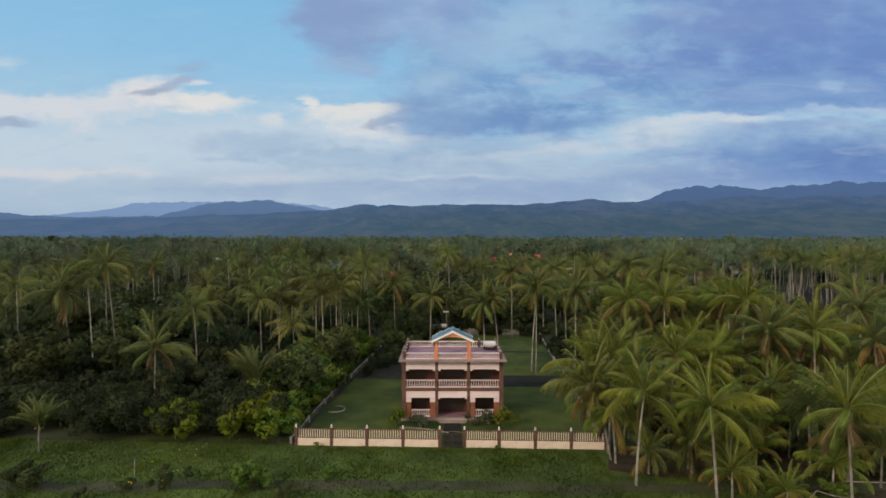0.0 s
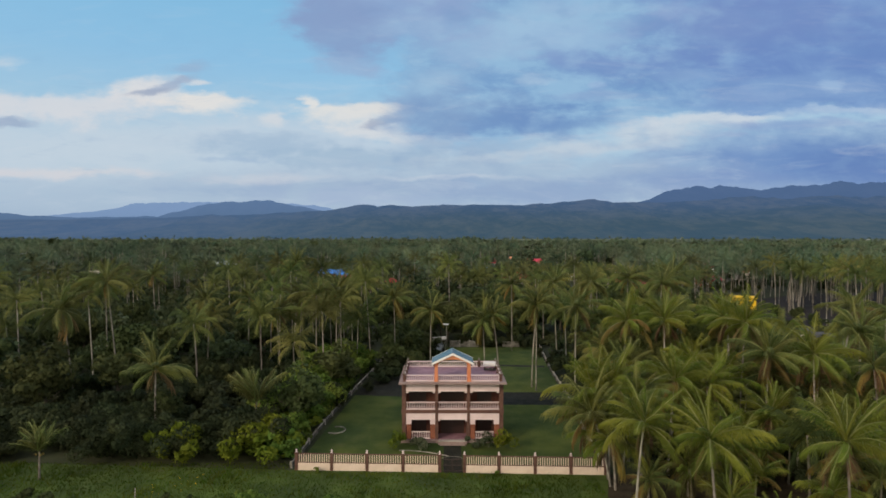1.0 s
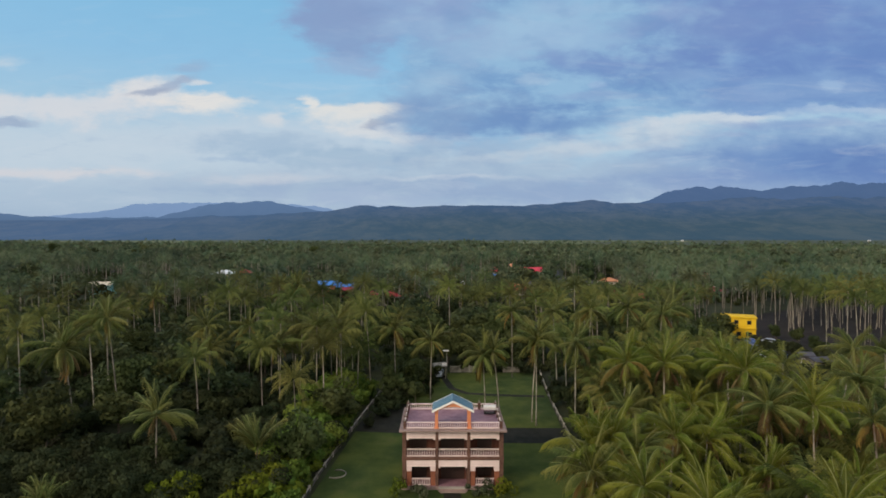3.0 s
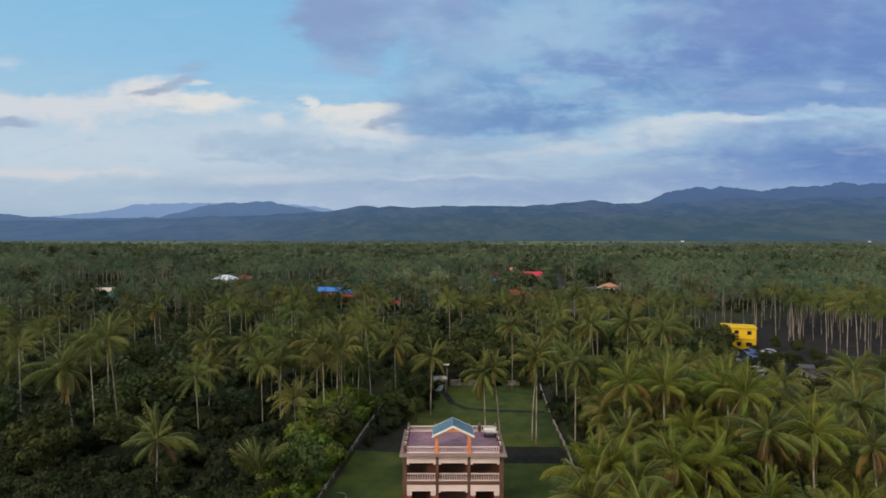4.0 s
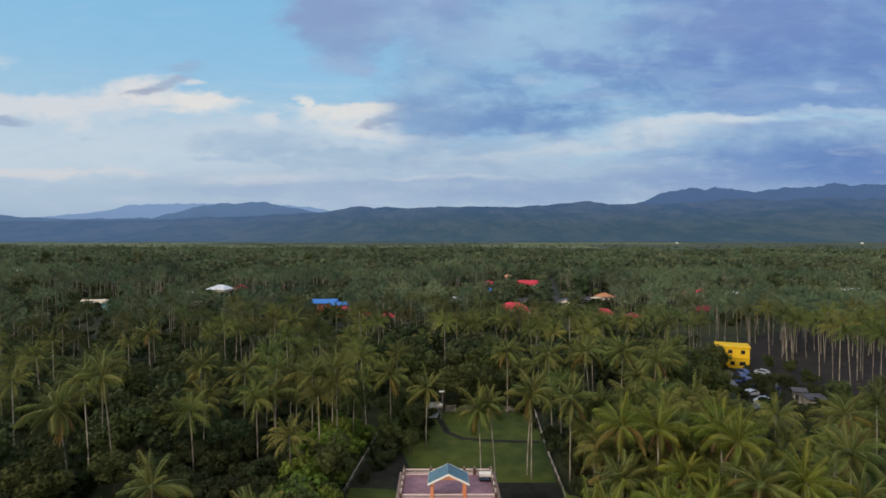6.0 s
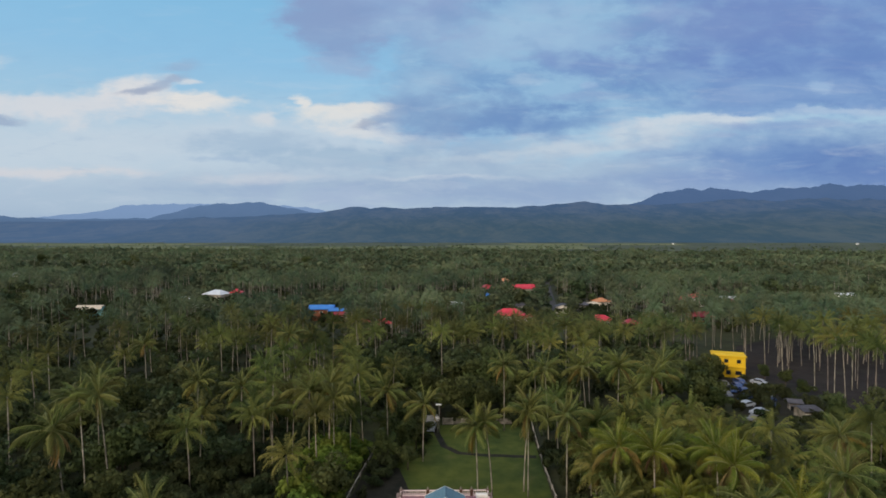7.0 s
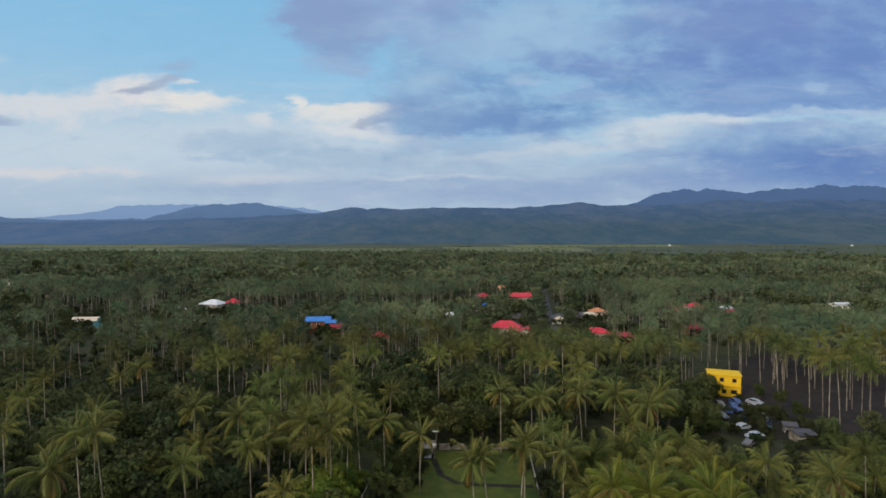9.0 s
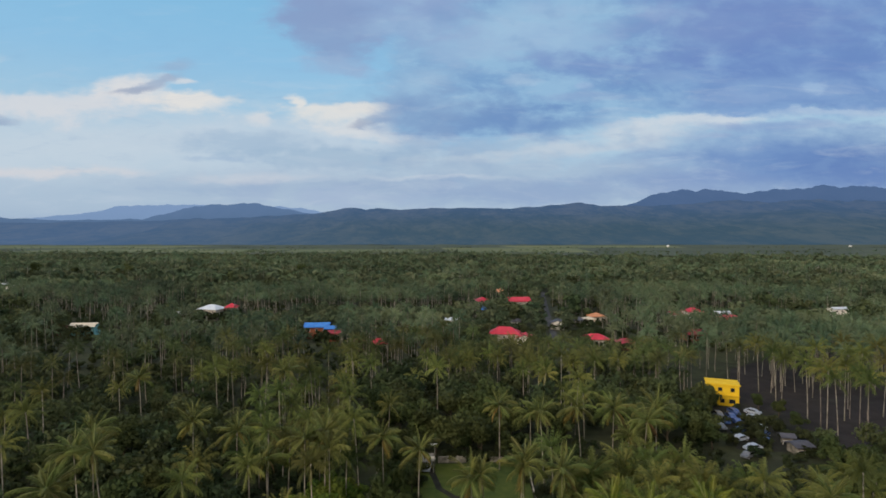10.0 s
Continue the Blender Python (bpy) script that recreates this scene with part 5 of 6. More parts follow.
part("ledge", boxes((-4.5, 5.35, -0.6, -0.2, 3.35, 3.6)), M["yellow"], yel)
for x0, x1, z0, z1 in ((-0.4, 0.7, 4.7, 5.9), (2.9, 4.0, 4.7, 5.9), (-2.8, -1.6, 4.4, 6.1), (-3.6, -1.2, 0.4, 2.4), (0.2, 1.4, 1.0, 2.3), (2.6, 4.2, 1.0, 2.3)):
    fr = part("window", boxes((x0, x1, -0.26, -0.203, z0, z1)), M["iron"], yel)
    part("pane", boxes((x0 + 0.08, x1 - 0.08, -0.28, -0.262, z0 + 0.08, z1 - 0.08)), M["glass"], fr)


def car(x, y, turn, paint, label):
    ob = thing("parked_car", pose(x, y, 0.05, 0, 0, turn), label, "car", "parked vehicles")
    body = [(-2.1, 0.35), (-2.15, 0.75), (-2.0, 0.95), (-1.35, 1.02), (-0.75, 1.48), (0.9, 1.52), (1.6, 1.05), (2.1, 0.95), (2.15, 0.4)]
    bm = prism(body, -0.82, 0.82)
    bmesh.ops.bevel(bm, geom=bm.edges[:], offset=0.05, segments=2, affect="EDGES")
    part("body", bm, M[paint], ob)
    part("side_glass", prism([(-1.15, 1.05), (-0.7, 1.42), (0.85, 1.45), (1.35, 1.05)], -0.828, 0.828), M["glass"], ob)
    for wx in (-1.35, 1.35):
        for wy in (-0.74, 0.74):
            w = part("wheel", lathe([(0.2, -0.11), (0.32, -0.1), (0.32, 0.1), (0.2, 0.11)], 12), M["rubber"], ob, m=pose(wx, wy, 0.32, 90, 0, 0))
            part("rim", lathe([(0.18, -0.115), (0.18, 0.115)], 10), M["steel"], w)
    return ob


for i, (x, y, turn, paint) in enumerate(((82.2, 149.6, 84, "car_blue"), (81.4, 145.0, 80, "car_blue"), (75.0, 142.0, 100, "car_grey"), (78.2, 138.6, 30, "car_blue"), (75.6, 133.4, 20, "car_white"), (87.6, 148.4, 160, "car_white"), (84.4, 140.4, 15, "car_white"), (83.0, 136.0, 40, "car_blue"), (75.4, 127.6, 10, "car_white"), (90.4, 153.4, 130, "car_white"), (85.2, 153.8, 95, "car_blue"), (79.2, 146.4, 70, "car_blue"), (72.0, 123.4, 30, "car_grey"), (80.6, 131.2, 60, "car_blue"), (79.6, 151.6, 88, "car_grey"))):
    car(x, y, turn, paint, {"car_blue": "dark blue car parked under the trees", "car_white": "white car parked on the dark yard", "car_grey": "grey car parked on the dark yard"}[paint])
for x, y, w, d, turn in ((85.4, 126.2, 3.6, 3.2, 8), (86.0, 131.6, 2.0, 2.0, -14)):
    village_house(x, y, w, d, 1.9, 2.6, turn, "dim_white", "grey_roof", "low shed with a grey sheet roof", 2, "x")


# ---- planting ----
CLEAR = [(x, y, max(w, d) * 0.5 + 0.4, 78 if x < -150 or -60 < x < -50 else 42 if 10 < x < 100 else 30 if -35 < x < -20 else 48) for x, y, w, d, *_ in VILLAGE] + [(-54.5, 272, 8.5, 105), (-173, 281, 7.5, 95), (-129, 330, 8.5, 95), (86.0, 162, 6.0, 40), (80.0, 141, 9.0, 46), (85.5, 127, 6.0, 48)]


def in_compound(x, y, m=0.0):
    return 56 - m < y < 124 + m and -16.3 + 0.075 * (y - 58) - m < x < 17.2 + 0.07 * (y - 58) + m


ROADLINE = ((50, 200), (56, 235), (62, 280), (70, 330), (84, 410), (112, 560))


def near_road(x, y):
    if y > 470:
        return False
    for (x0, y0), (x1, y1) in zip(ROADLINE, ROADLINE[1:]):
        if y0 <= y < y1 and abs(x - (x0 + (x1 - x0) * (y - y0) / (y1 - y0))) < (5.8 if y < 340 else 4.2):
            return True
    return False


def is_open(x, y):
    """True where no tree stands: houses and the view on to them, the road, yards."""
    for hx, hy, hr, back in CLEAR:
        if hy - back < y < hy + hr:
            # seen along the line from the valley road in front
            line = hx * y / hy
            if abs(x - line) < hr * (0.8 if y < hy - hr else 1.1):
                return True
    if near_road(x, y):
        return True
    if 72 < x < 98 and 124 < y < 164:
        return True
    return False


WEST_PALMS = (  # heart of the crown x, y, z; leaf size
    (-54.6, 79.5, 14.2, 1.1), (-51.7, 85.4, 17.6, 1.0), (-34.8, 67.0, 8.7, 1.15), (-22.7, 99.5, 14.2, 1.05), (-19.4, 101.6, 14.6, 1.1), (-9.1, 102.5, 13.2, 1.05),
    (-2.1, 101.5, 11.0, 1.0), (-37.5, 107.4, 12.8, 1.0), (6.4, 89.4, 11.2, 1.05), (-50.5, 118.2, 11.0, 1.05), (-29.3, 98.1, 11.2, 1.0), (-34.6, 131.5, 18.2, 1.0),
    (-57.3, 89.5, 15.8, 1.05), (-57.6, 94.8, 17.2, 1.0), (-73.6, 141.0, 14.3, 0.95),
)
EAST_FRONT_PALMS = (  # heart of the crown x, y, z; leaf size
    (24.7, 74.3, 13.5, 1.15), (28.6, 71.8, 13.8, 1.15), (35.6, 65.3, 14.6, 1.1), (36.4, 71.1, 14.0, 1.1), (35.4, 60.2, 12.0, 1.15), (40.4, 60.4, 12.0, 1.15), (53.7, 72.6, 15.4, 1.1), (48.3, 64.3, 13.6, 1.1), (17.6, 48.3, 8.4, 1.1),
    (21.9, 45.3, 8.2, 1.15), (23.9, 57.0, 10.0, 1.15), (31.9, 43.6, 8.6, 1.2), (28.0, 58.5, 9.0, 1.1), (45.5, 58.5, 11.0, 1.1), (24.4, 46.5, 2.4, 0.8),
)
EAST_BACK_PALMS = (  # heart of the crown x, y, z; leaf size
    (14.8, 88.1, 13.6, 1.0), (15.3, 89.2, 14.5, 0.9), (20.6, 86.3, 13.8, 1.05), (43.9, 106.9, 16.6, 1.05), (14.5, 117.6, 14.3, 0.95), (21.6, 109.5, 15.4, 1.0), (29.8, 112.6, 15.2, 1.0),
    (36.1, 108.5, 16.2, 1.05), (40.3, 102.3, 15.8, 1.05), (37.4, 103.3, 12.6, 0.95), (27.0, 92.0, 10.5, 1.0), (31.0, 85.0, 9.0, 1.05), (25.0, 83.0, 7.4, 1.0), (33.5, 96.0, 11.0, 1.0), (39.1, 76.1, 13.0, 1.05),
)
NAMED = WEST_PALMS + EAST_FRONT_PALMS + EAST_BACK_PALMS
for i, (x, y, z, s) in enumerate(NAMED):
    near_palm(x, y, z, s * (1.14 if y > 78 else 1.0), seed=31 + i, upright=0.45 if y < 78 else 0.0)

for i, (x, y, z, s) in enumerate(((19.2, 51.2, 2.2, 0.75), (23.4, 52.4, 3.0, 0.8), (28.8, 50.6, 2.8, 0.8), (30.2, 54.0, 4.0, 0.85), (33.8, 47.6, 2.6, 0.75), (27.6, 44.0, 1.8, 0.65), (38.6, 48.4, 3.4, 0.8), (34.6, 55.0, 4.4, 0.85), (20.4, 56.4, 3.6, 0.8), (26.6, 57.6, 4.6, 0.9), (40.6, 54.6, 4.4, 0.9))):
    near_palm(x, y, z, s, lean=(0.1, 0.05), seed=141 + i, label="young coconut palm with leaves rising from near the ground", upright=0.5)

near_palm(8.0, 88.8, 12.0, 0.95, lean=(-1.1, 0.4), seed=199)
HALF_GROWN = ((20.6, 60.4, 7.2, 1.0), (26.0, 62.6, 8.4, 1.05), (31.2, 62.0, 8.6, 1.05), (30.2, 67.0, 10.0, 1.0), (33.0, 55.6, 6.8, 1.0), (38.2, 64.6, 8.8, 1.05), (43.6, 64.0, 9.0, 1.05), (40.4, 53.6, 6.4, 1.0), (47.6, 58.6, 8.2, 1.0), (22.4, 67.4, 9.2, 1.0), (27.0, 51.4, 5.4, 0.95), (36.6, 49.6, 5.0, 0.95))
for i, (x, y, z, s) in enumerate(HALF_GROWN):
    near_palm(x, y, z, s, seed=171 + i, label="half-grown coconut palm with dense leaves between taller palms", upright=0.5)
near_palm(-22.1, 65.6, 5.2, 1.2, lean=(0.3, 0.2), seed=201, label="grey-green young palm with rising leaves in the thicket", upright=2.0)
near_palm(-41.0, 56.0, 3.0, 0.85, lean=(0.1, 0.0), seed=139, label="young coconut palm with upright leaves on the verge", upright=2.0)
# a clump of slender palms that lean out of one root at the corner of the fence
for i, (x, y, z, s, lx, ly) in enumerate(((14.6, 53.6, 7.4, 1.2, -2.0, -0.8), (15.4, 56.6, 8.8, 1.25, -1.4, 0.6), (17.4, 57.0, 9.4, 1.15, 0.4, 0.6), (19.6, 55.8, 8.4, 1.1, 1.3, -0.4), (15.9, 52.4, 5.6, 1.0, -0.9, -1.2))):
    near_palm(x, y, z, s, lean=(lx, ly), seed=91 + i, label="slender coconut palm leaning out of a clump by the fence", upright=0.3)

VILLAGE_BUSH = [array_mesh("foliage", V, F, M["leaf"]) for V, F in FAR_BUSH]
taken = [(x, y) for x, y, *_ in NAMED]
palms, bushes, trees, dark_trees = [], [], [], []
gr = np.random.default_rng(11)
y = 44.0
while y < 1290:
    step = 5.4 if y < 220 else (6.6 if y < 500 else 9.8)
    half = 0.86 * y + 16
    xs = np.arange(-half, half, step)
    for x0 in xs:
        x, yy = x0 + gr.uniform(-0.45, 0.45) * step, y + gr.uniform(-0.45, 0.45) * step
        roll = gr.random()
        wood = noise.noise(Vector((x * 0.012, yy * 0.012, 5.0)))
        tall = 12.8 + 2.6 * noise.noise(Vector((x * 0.01, yy * 0.01, 9.0))) + gr.normal(0, 1.6)
        if yy < 320 and gr.random() < 0.4:  # younger palms under the tall ones
            tall *= gr.uniform(0.5, 0.85)
        if yy > 1150 - 0.18 * max(0, x) - 0.05 * min(0, x) + 60 * noise.noise(Vector((x * 0.004, 1.0, 0.0))):
            continue
        if in_compound(x, yy, 1.2):
            continue
        if is_open(x, yy):  # only low bushes in front of the houses
            if roll < 0.7 and not (72 < x < 98 and 124 < yy < 164) and min(math.hypot(x - h[0], yy - h[1]) - h[2] for h in CLEAR) > 3.0 and not near_road(x, yy):
                bushes.append((x, yy, gr.uniform(0.6, 1.0)))
            continue
        if yy < 62 and x < 15:
            continue
        if x > 15 and yy < 66:  # low growth round the feet of the front palms
            if roll < 0.45 and yy > 51:
                bushes.append((x, yy, gr.uniform(0.4, 0.7)))
            continue
        if x < -13 and yy < 92 + 10 * wood:  # the thicket west of the wall
            if roll < 0.90 and yy > 59 + 3 * wood:
                (trees if roll < 0.16 else bushes).append((x, yy, gr.uniform(0.7, 1.25)))
            elif yy > 78 and roll > 0.93:
                palms.append((x, yy, gr.uniform(7, 12), gr.uniform(0.85, 1.05)))
            continue
        if 23 < x < 62 and 96 < yy < 133 - 0.2 * (x - 23):  # bare shade under the tall row behind the grounds
            continue
        if 70 < x < 82 and 110 < yy < 127:  # low growth before the yard
            bushes.append((x, yy, gr.uniform(0.7, 1.1)))
            continue
        grove = 84 < x < 190 and 122 < yy < 235 and x < 118 + 0.72 * (yy - 122)
        if min((x - a) ** 2 + (yy - b) ** 2 for a, b in taken) < 9 and yy < 180:
            continue
        if x > 44 and yy < 98 and roll < 0.5:  # broadleaf trees among the eastern palms
            trees.append((x, yy, gr.uniform(0.6, 0.95)))
            continue
        if 78 < x < 140 and 92 < yy < 127:  # a dark belt of trees before the grove
            if roll < 0.6:
                trees.append((x, yy, gr.uniform(0.6, 0.95)))
            continue
        if grove:
            if roll < 0.22 and yy > 178:
                palms.append((x, yy, tall + 1.5, gr.uniform(0.85, 1.05)))
            continue
        if x < -0.34 * yy - 4 and 96 < yy < 330 and roll < 0.42 + 0.3 * wood:  # the west is more wooded
            dark_trees.append((x, yy, gr.uniform(0.7, 1.1)))
            continue
        if 5 < x < 84 and 166 < yy < 200:  # tall palms stand before the village
            if roll < 0.72:
                palms.append((x, yy, gr.uniform(10.2, 12.6), gr.uniform(0.85, 1.0)))
            else:
                trees.append((x, yy, gr.uniform(0.8, 1.15)))
            continue
        leafy = math.hypot((x - 2) / 24, (yy - 165) / 24) < 1 or math.hypot((x - 58) / 19, (yy - 152) / 36) < 1 or math.hypot((x - 8) / 26, (yy - 137) / 13) < 1 or (yy > 400 and wood > -0.45) or (yy > 240 and wood > 0.05)
        if (wood > 0.33 and roll < 0.75) or (leafy and roll < (0.68 if yy < 240 else 0.82)):
            trees.append((x, yy, gr.uniform(0.75, 1.2) * (1.2 if leafy and yy < 200 else 1.0)))
        elif roll < (0.70 if yy < 500 else 0.9):
            if x > 15 and yy < 70:
                tall -= 3.0
            palms.append((x, yy, max(6, tall + (1.0 if yy > 120 else 0)), gr.uniform(0.85, 1.1) * (0.9 if yy > 130 else 1.0)))
        else:
            bushes.append((x, yy, gr.uniform(0.8, 1.3)))
    y += step * 0.95
for i in range(170):  # fill the thicket up to its edge on the verge
    yy = 60.0 + 34 * gr.random() ** 1.5
    x = gr.uniform(-0.86 * yy - 8, -18.0 + 0.07 * (yy - 60))
    if yy > 60.5 + 2.5 * noise.noise(Vector((x * 0.1, 4.0, 0.0))):
        bushes.append((x, yy, gr.uniform(0.6, 1.15)))
for i in range(300):  # more low growth where the ground would show
    yy = 92 + 40 * gr.random()
    x = gr.uniform(-0.86 * yy - 6, -15.0) if i % 2 else gr.uniform(22, 0.86 * yy + 6)
    if not is_open(x, yy) and not (23 < x < 60 and 104 < yy < 130):
        bushes.append((x, yy, gr.uniform(0.6, 1.1)))
grove_random = random.Random(31)
for i in range(120):  # the far half of the bare grove stands close
    x, yy = grove_random.uniform(100, 190), grove_random.uniform(172, 238)
    hub, size = grove_random.uniform(12.5, 15.5), grove_random.uniform(0.95, 1.1)
    if 0.55 * yy < x < 118 + 0.72 * (yy - 122):
        palms.append((x, yy, hub, size))
for i in range(24):  # palms that stand before the red roofs of the village
    cx, cy, wide = ((123, 246, 12), (124, 258, 14), (28.5, 309, 8), (136, 252, 8))[i % 4]
    palms.append((cx + grove_random.uniform(-wide, wide), cy + grove_random.uniform(-5, 5), grove_random.uniform(9.0, 10.4), grove_random.uniform(0.95, 1.1)))
palms = [p for p in palms if not (abs(p[0] - 0.157 * p[1]) < 9 and 318 < p[1] < 372)]  # a gap before the long red-roofed house
palms.sort(key=lambda p: math.hypot(p[0], p[1]))
GROVE = ((104.5, 175.6), (103.7, 166.0), (101.8, 157.3), (101.0, 147.2), (102.7, 144.0), (99.0, 133.6), (101.3, 139.0), (111.9, 147.0), (114.6, 148.7), (111.3, 140.9), (107.6, 133.5), (113.1, 140.8), (139.6, 170.5), (133.6, 177.0), (121.0, 158.0), (126.0, 150.0), (118.5, 168.0), (129.0, 163.0))
for i, (x, y) in enumerate(GROVE):  # tall palms with long bare trunks on open soil
    ob = mid_palm(x, y, 14.2 + 2.6 * gr.random(), gr.uniform(0.9, 1.05), 2400 + i)
    tagged(ob, "tall coconut palm with a long bare pale trunk on open soil")
things, rest = palms[:118], palms[118:]
for i, (x, y, z, s) in enumerate(things):
    mid_palm(x, y, z, s, 700 + i)
edge = 420
stuff_palms("near_palm_grove", rest[:140], MID_CROWNS, 6, "grove of tall coconut palms behind the house", "frond_grove")
rest = rest[140:]
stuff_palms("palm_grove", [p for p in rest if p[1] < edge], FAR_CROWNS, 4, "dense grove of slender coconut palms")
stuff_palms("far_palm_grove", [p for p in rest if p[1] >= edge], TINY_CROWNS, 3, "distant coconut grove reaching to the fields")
near_b = sorted((b for b in bushes if b[1] < 110), key=lambda p: math.hypot(p[0], p[1]))
for i, (x, y, s) in enumerate(near_b[:165]):
    shrub(x, y, s, 900 + i)
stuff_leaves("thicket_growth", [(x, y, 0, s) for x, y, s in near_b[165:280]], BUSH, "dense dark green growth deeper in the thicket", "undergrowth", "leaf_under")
low = [(x, y, 0, s) for x, y, s in near_b[280:]] + [(x, y, 0, s) for x, y, s in bushes if 110 <= y < 480]
# dark bushes added to give the deep shade under the tall row
low += [(gr.uniform(23, 62), gr.uniform(98, 133), 0, gr.uniform(0.4, 0.75)) for _ in range(120)]
low += [(x + gr.uniform(-3, 3), y + gr.uniform(-3, 3), 0, gr.uniform(0.5, 0.95)) for x, y, *_ in palms if 70 < y < 420 and not (84 < x < 190 and 122 < y < 235) and not in_compound(x, y, 4) and gr.random() < 0.6]
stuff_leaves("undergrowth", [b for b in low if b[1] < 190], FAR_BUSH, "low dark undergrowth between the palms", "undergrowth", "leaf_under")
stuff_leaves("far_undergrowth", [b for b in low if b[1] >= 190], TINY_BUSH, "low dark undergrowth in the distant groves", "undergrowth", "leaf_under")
near_t = sorted((b for b in trees if b[1] < 150), key=lambda p: math.hypot(p[0], p[1]))
for i, (x, y, s) in enumerate(near_t[:90]):
    broadleaf(x, y, s, 1200 + i)
stuff_leaves("woods", [(x, y, 1.0, s) for x, y, s in near_t[90:]] + [(x, y, 1.0, s) for x, y, s in trees if 150 <= y < 270], FAR_TREE, "rounded dark green broadleaf trees among the palms", "woods", "leaf_low")
stuff_leaves("west_woods", [(x, y, 0.6, s) for x, y, s in dark_trees], [leaf_cloud(570 + k, 11, 230, 0.5, 3.8, 7.5, 0.35, 0.6, 3) for k in range(5)], "dark green broadleaf trees between the western palms", "woods", "leaf_low")
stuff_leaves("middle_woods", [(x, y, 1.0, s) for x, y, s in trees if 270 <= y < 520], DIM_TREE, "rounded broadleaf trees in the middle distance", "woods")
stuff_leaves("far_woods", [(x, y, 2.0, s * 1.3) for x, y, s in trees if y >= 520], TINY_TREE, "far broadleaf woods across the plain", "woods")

big = []
for i in range(900):
    y = 210 + 900 * gr.random() ** 1.1
    x = gr.uniform(-0.84 * y, 0.84 * y)
    if noise.noise(Vector((x * 0.009, y * 0.009, 12.0))) > 0.08 and not is_open(x, y) and not (84 < x < 195 and y < 240) and len(big) < 170:
        big.append((x, y, 1.0, gr.uniform(1.1, 1.75)))
stuff_leaves("large_trees", big, [leaf_cloud(590 + k, 13, 260, 0.62, 4.2, 7.5, 0.3, 0.7, 3) for k in range(4)], "large rounded dark trees standing out of the far groves", "woods", "leaf_low")
hedges = [(gr.uniform(-0.85, 0.85) * yy, yy + gr.normal(0, 14), 0.0, gr.uniform(0.35, 0.7)) for yy in (1480, 1640, 1900) for _ in range(420)]
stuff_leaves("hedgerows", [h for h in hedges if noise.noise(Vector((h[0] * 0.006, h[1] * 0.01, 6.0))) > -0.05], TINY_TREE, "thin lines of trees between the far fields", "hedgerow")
for i, (x, y, w, d, *_) in enumerate(VILLAGE):  # bushes close against the houses
    for k in range(3):
        mesh_k = VILLAGE_BUSH[(i + k) % 5]
        shrub(x + (k - 1) * w * 0.45 + gr.uniform(-0.6, 0.6), y - d * 0.5 - 1.6 - gr.uniform(0, 1.2), gr.uniform(0.75, 1.1) * (1.75 if x < -100 else 1.35 if x < 0 else 1.0), 2600 + 3 * i + k, "village_bush", "dark green bush in front of a village house", mesh_k)

# trees in the back corner of the grounds, and bushes that hang over the west wall
for i, (x, y, s) in enumerate(((-9.0, 101, 0.75), (-6.2, 106, 0.8), (-9.5, 110, 0.85), (-3.4, 113, 0.7), (-7.0, 116, 0.85), (-5.0, 98.5, 0.6), (-3.8, 108, 0.55), (7.5, 125.5, 0.8), (11.0, 126.0, 0.9), (1.0, 127, 0.9), (-9, 125, 0.9), (-4, 126, 0.8), (17, 126, 0.8))):
    broadleaf(x, y, s, 1500 + i)
for i in range(30):
    y = 60.8 + i * 1.55
    wall_x = -16.3 + 0.075 * (y - 58)
    shrub(wall_x - gr.uniform(1.9, 2.8), y, gr.uniform(0.75, 1.05), 1600 + i, label="fresh green leafy shrub beside the garden wall", mesh=FRESH_MESH[i % 3])
    if 69 < y < 108:
        shrub(wall_x - gr.uniform(3.6, 6.0), y + gr.uniform(-1, 1), gr.uniform(1.1, 1.45), 3640 + i, label="fresh green leafy shrub in the thicket", mesh=FRESH_MESH[(i + 1) % 3])
        shrub(wall_x - gr.uniform(4.2, 10.5), y + gr.uniform(-1, 1), gr.uniform(0.8, 1.2), 1640 + i, label="fresh green leafy shrub in the thicket", mesh=FRESH_MESH[i % 3])
for i, (x, y, s) in enumerate(((-10.6, 92, 0.6), (-10.9, 96, 0.7), (-11.6, 88.0, 0.5), (-9.2, 94.5, 0.65), (-8.0, 98.0, 0.7), (-6.4, 101.0, 0.7), (-9.6, 99.5, 0.75), (-5.0, 104.0, 0.6), (-7.4, 107.0, 0.7), (-3.0, 110.5, 0.6), (21.4, 104.0, 0.7), (22.0, 90.0, 0.9), (22.5, 94.0, 1.0), (21.5, 99.0, 0.9), (21.0, 82.0, 0.8), (20.8, 78.0, 0.8), (24.0, 103.0, 1.0))):
    shrub(x, y, s, 1700 + i)

# bright shrubs at the edge of the thicket, weeds and a stake on the verge
for i, (x, y, s) in enumerate(((-19.6, 60.6, 1.05), (-18.4, 62.2, 1.1), (-21.8, 61.6, 1.1), (-19.8, 64.0, 1.25), (-28.8, 61.0, 1.0), (-30.6, 62.0, 0.95), (-19.4, 68.0, 1.1), (-20.4, 73.0, 1.1), (-22.6, 64.8, 1.2))):
    shrub(x, y, s, 1800 + i, "bright_shrub", "yellow-green sunlit shrub at the thicket's edge", LIT_MESH[i % 2])
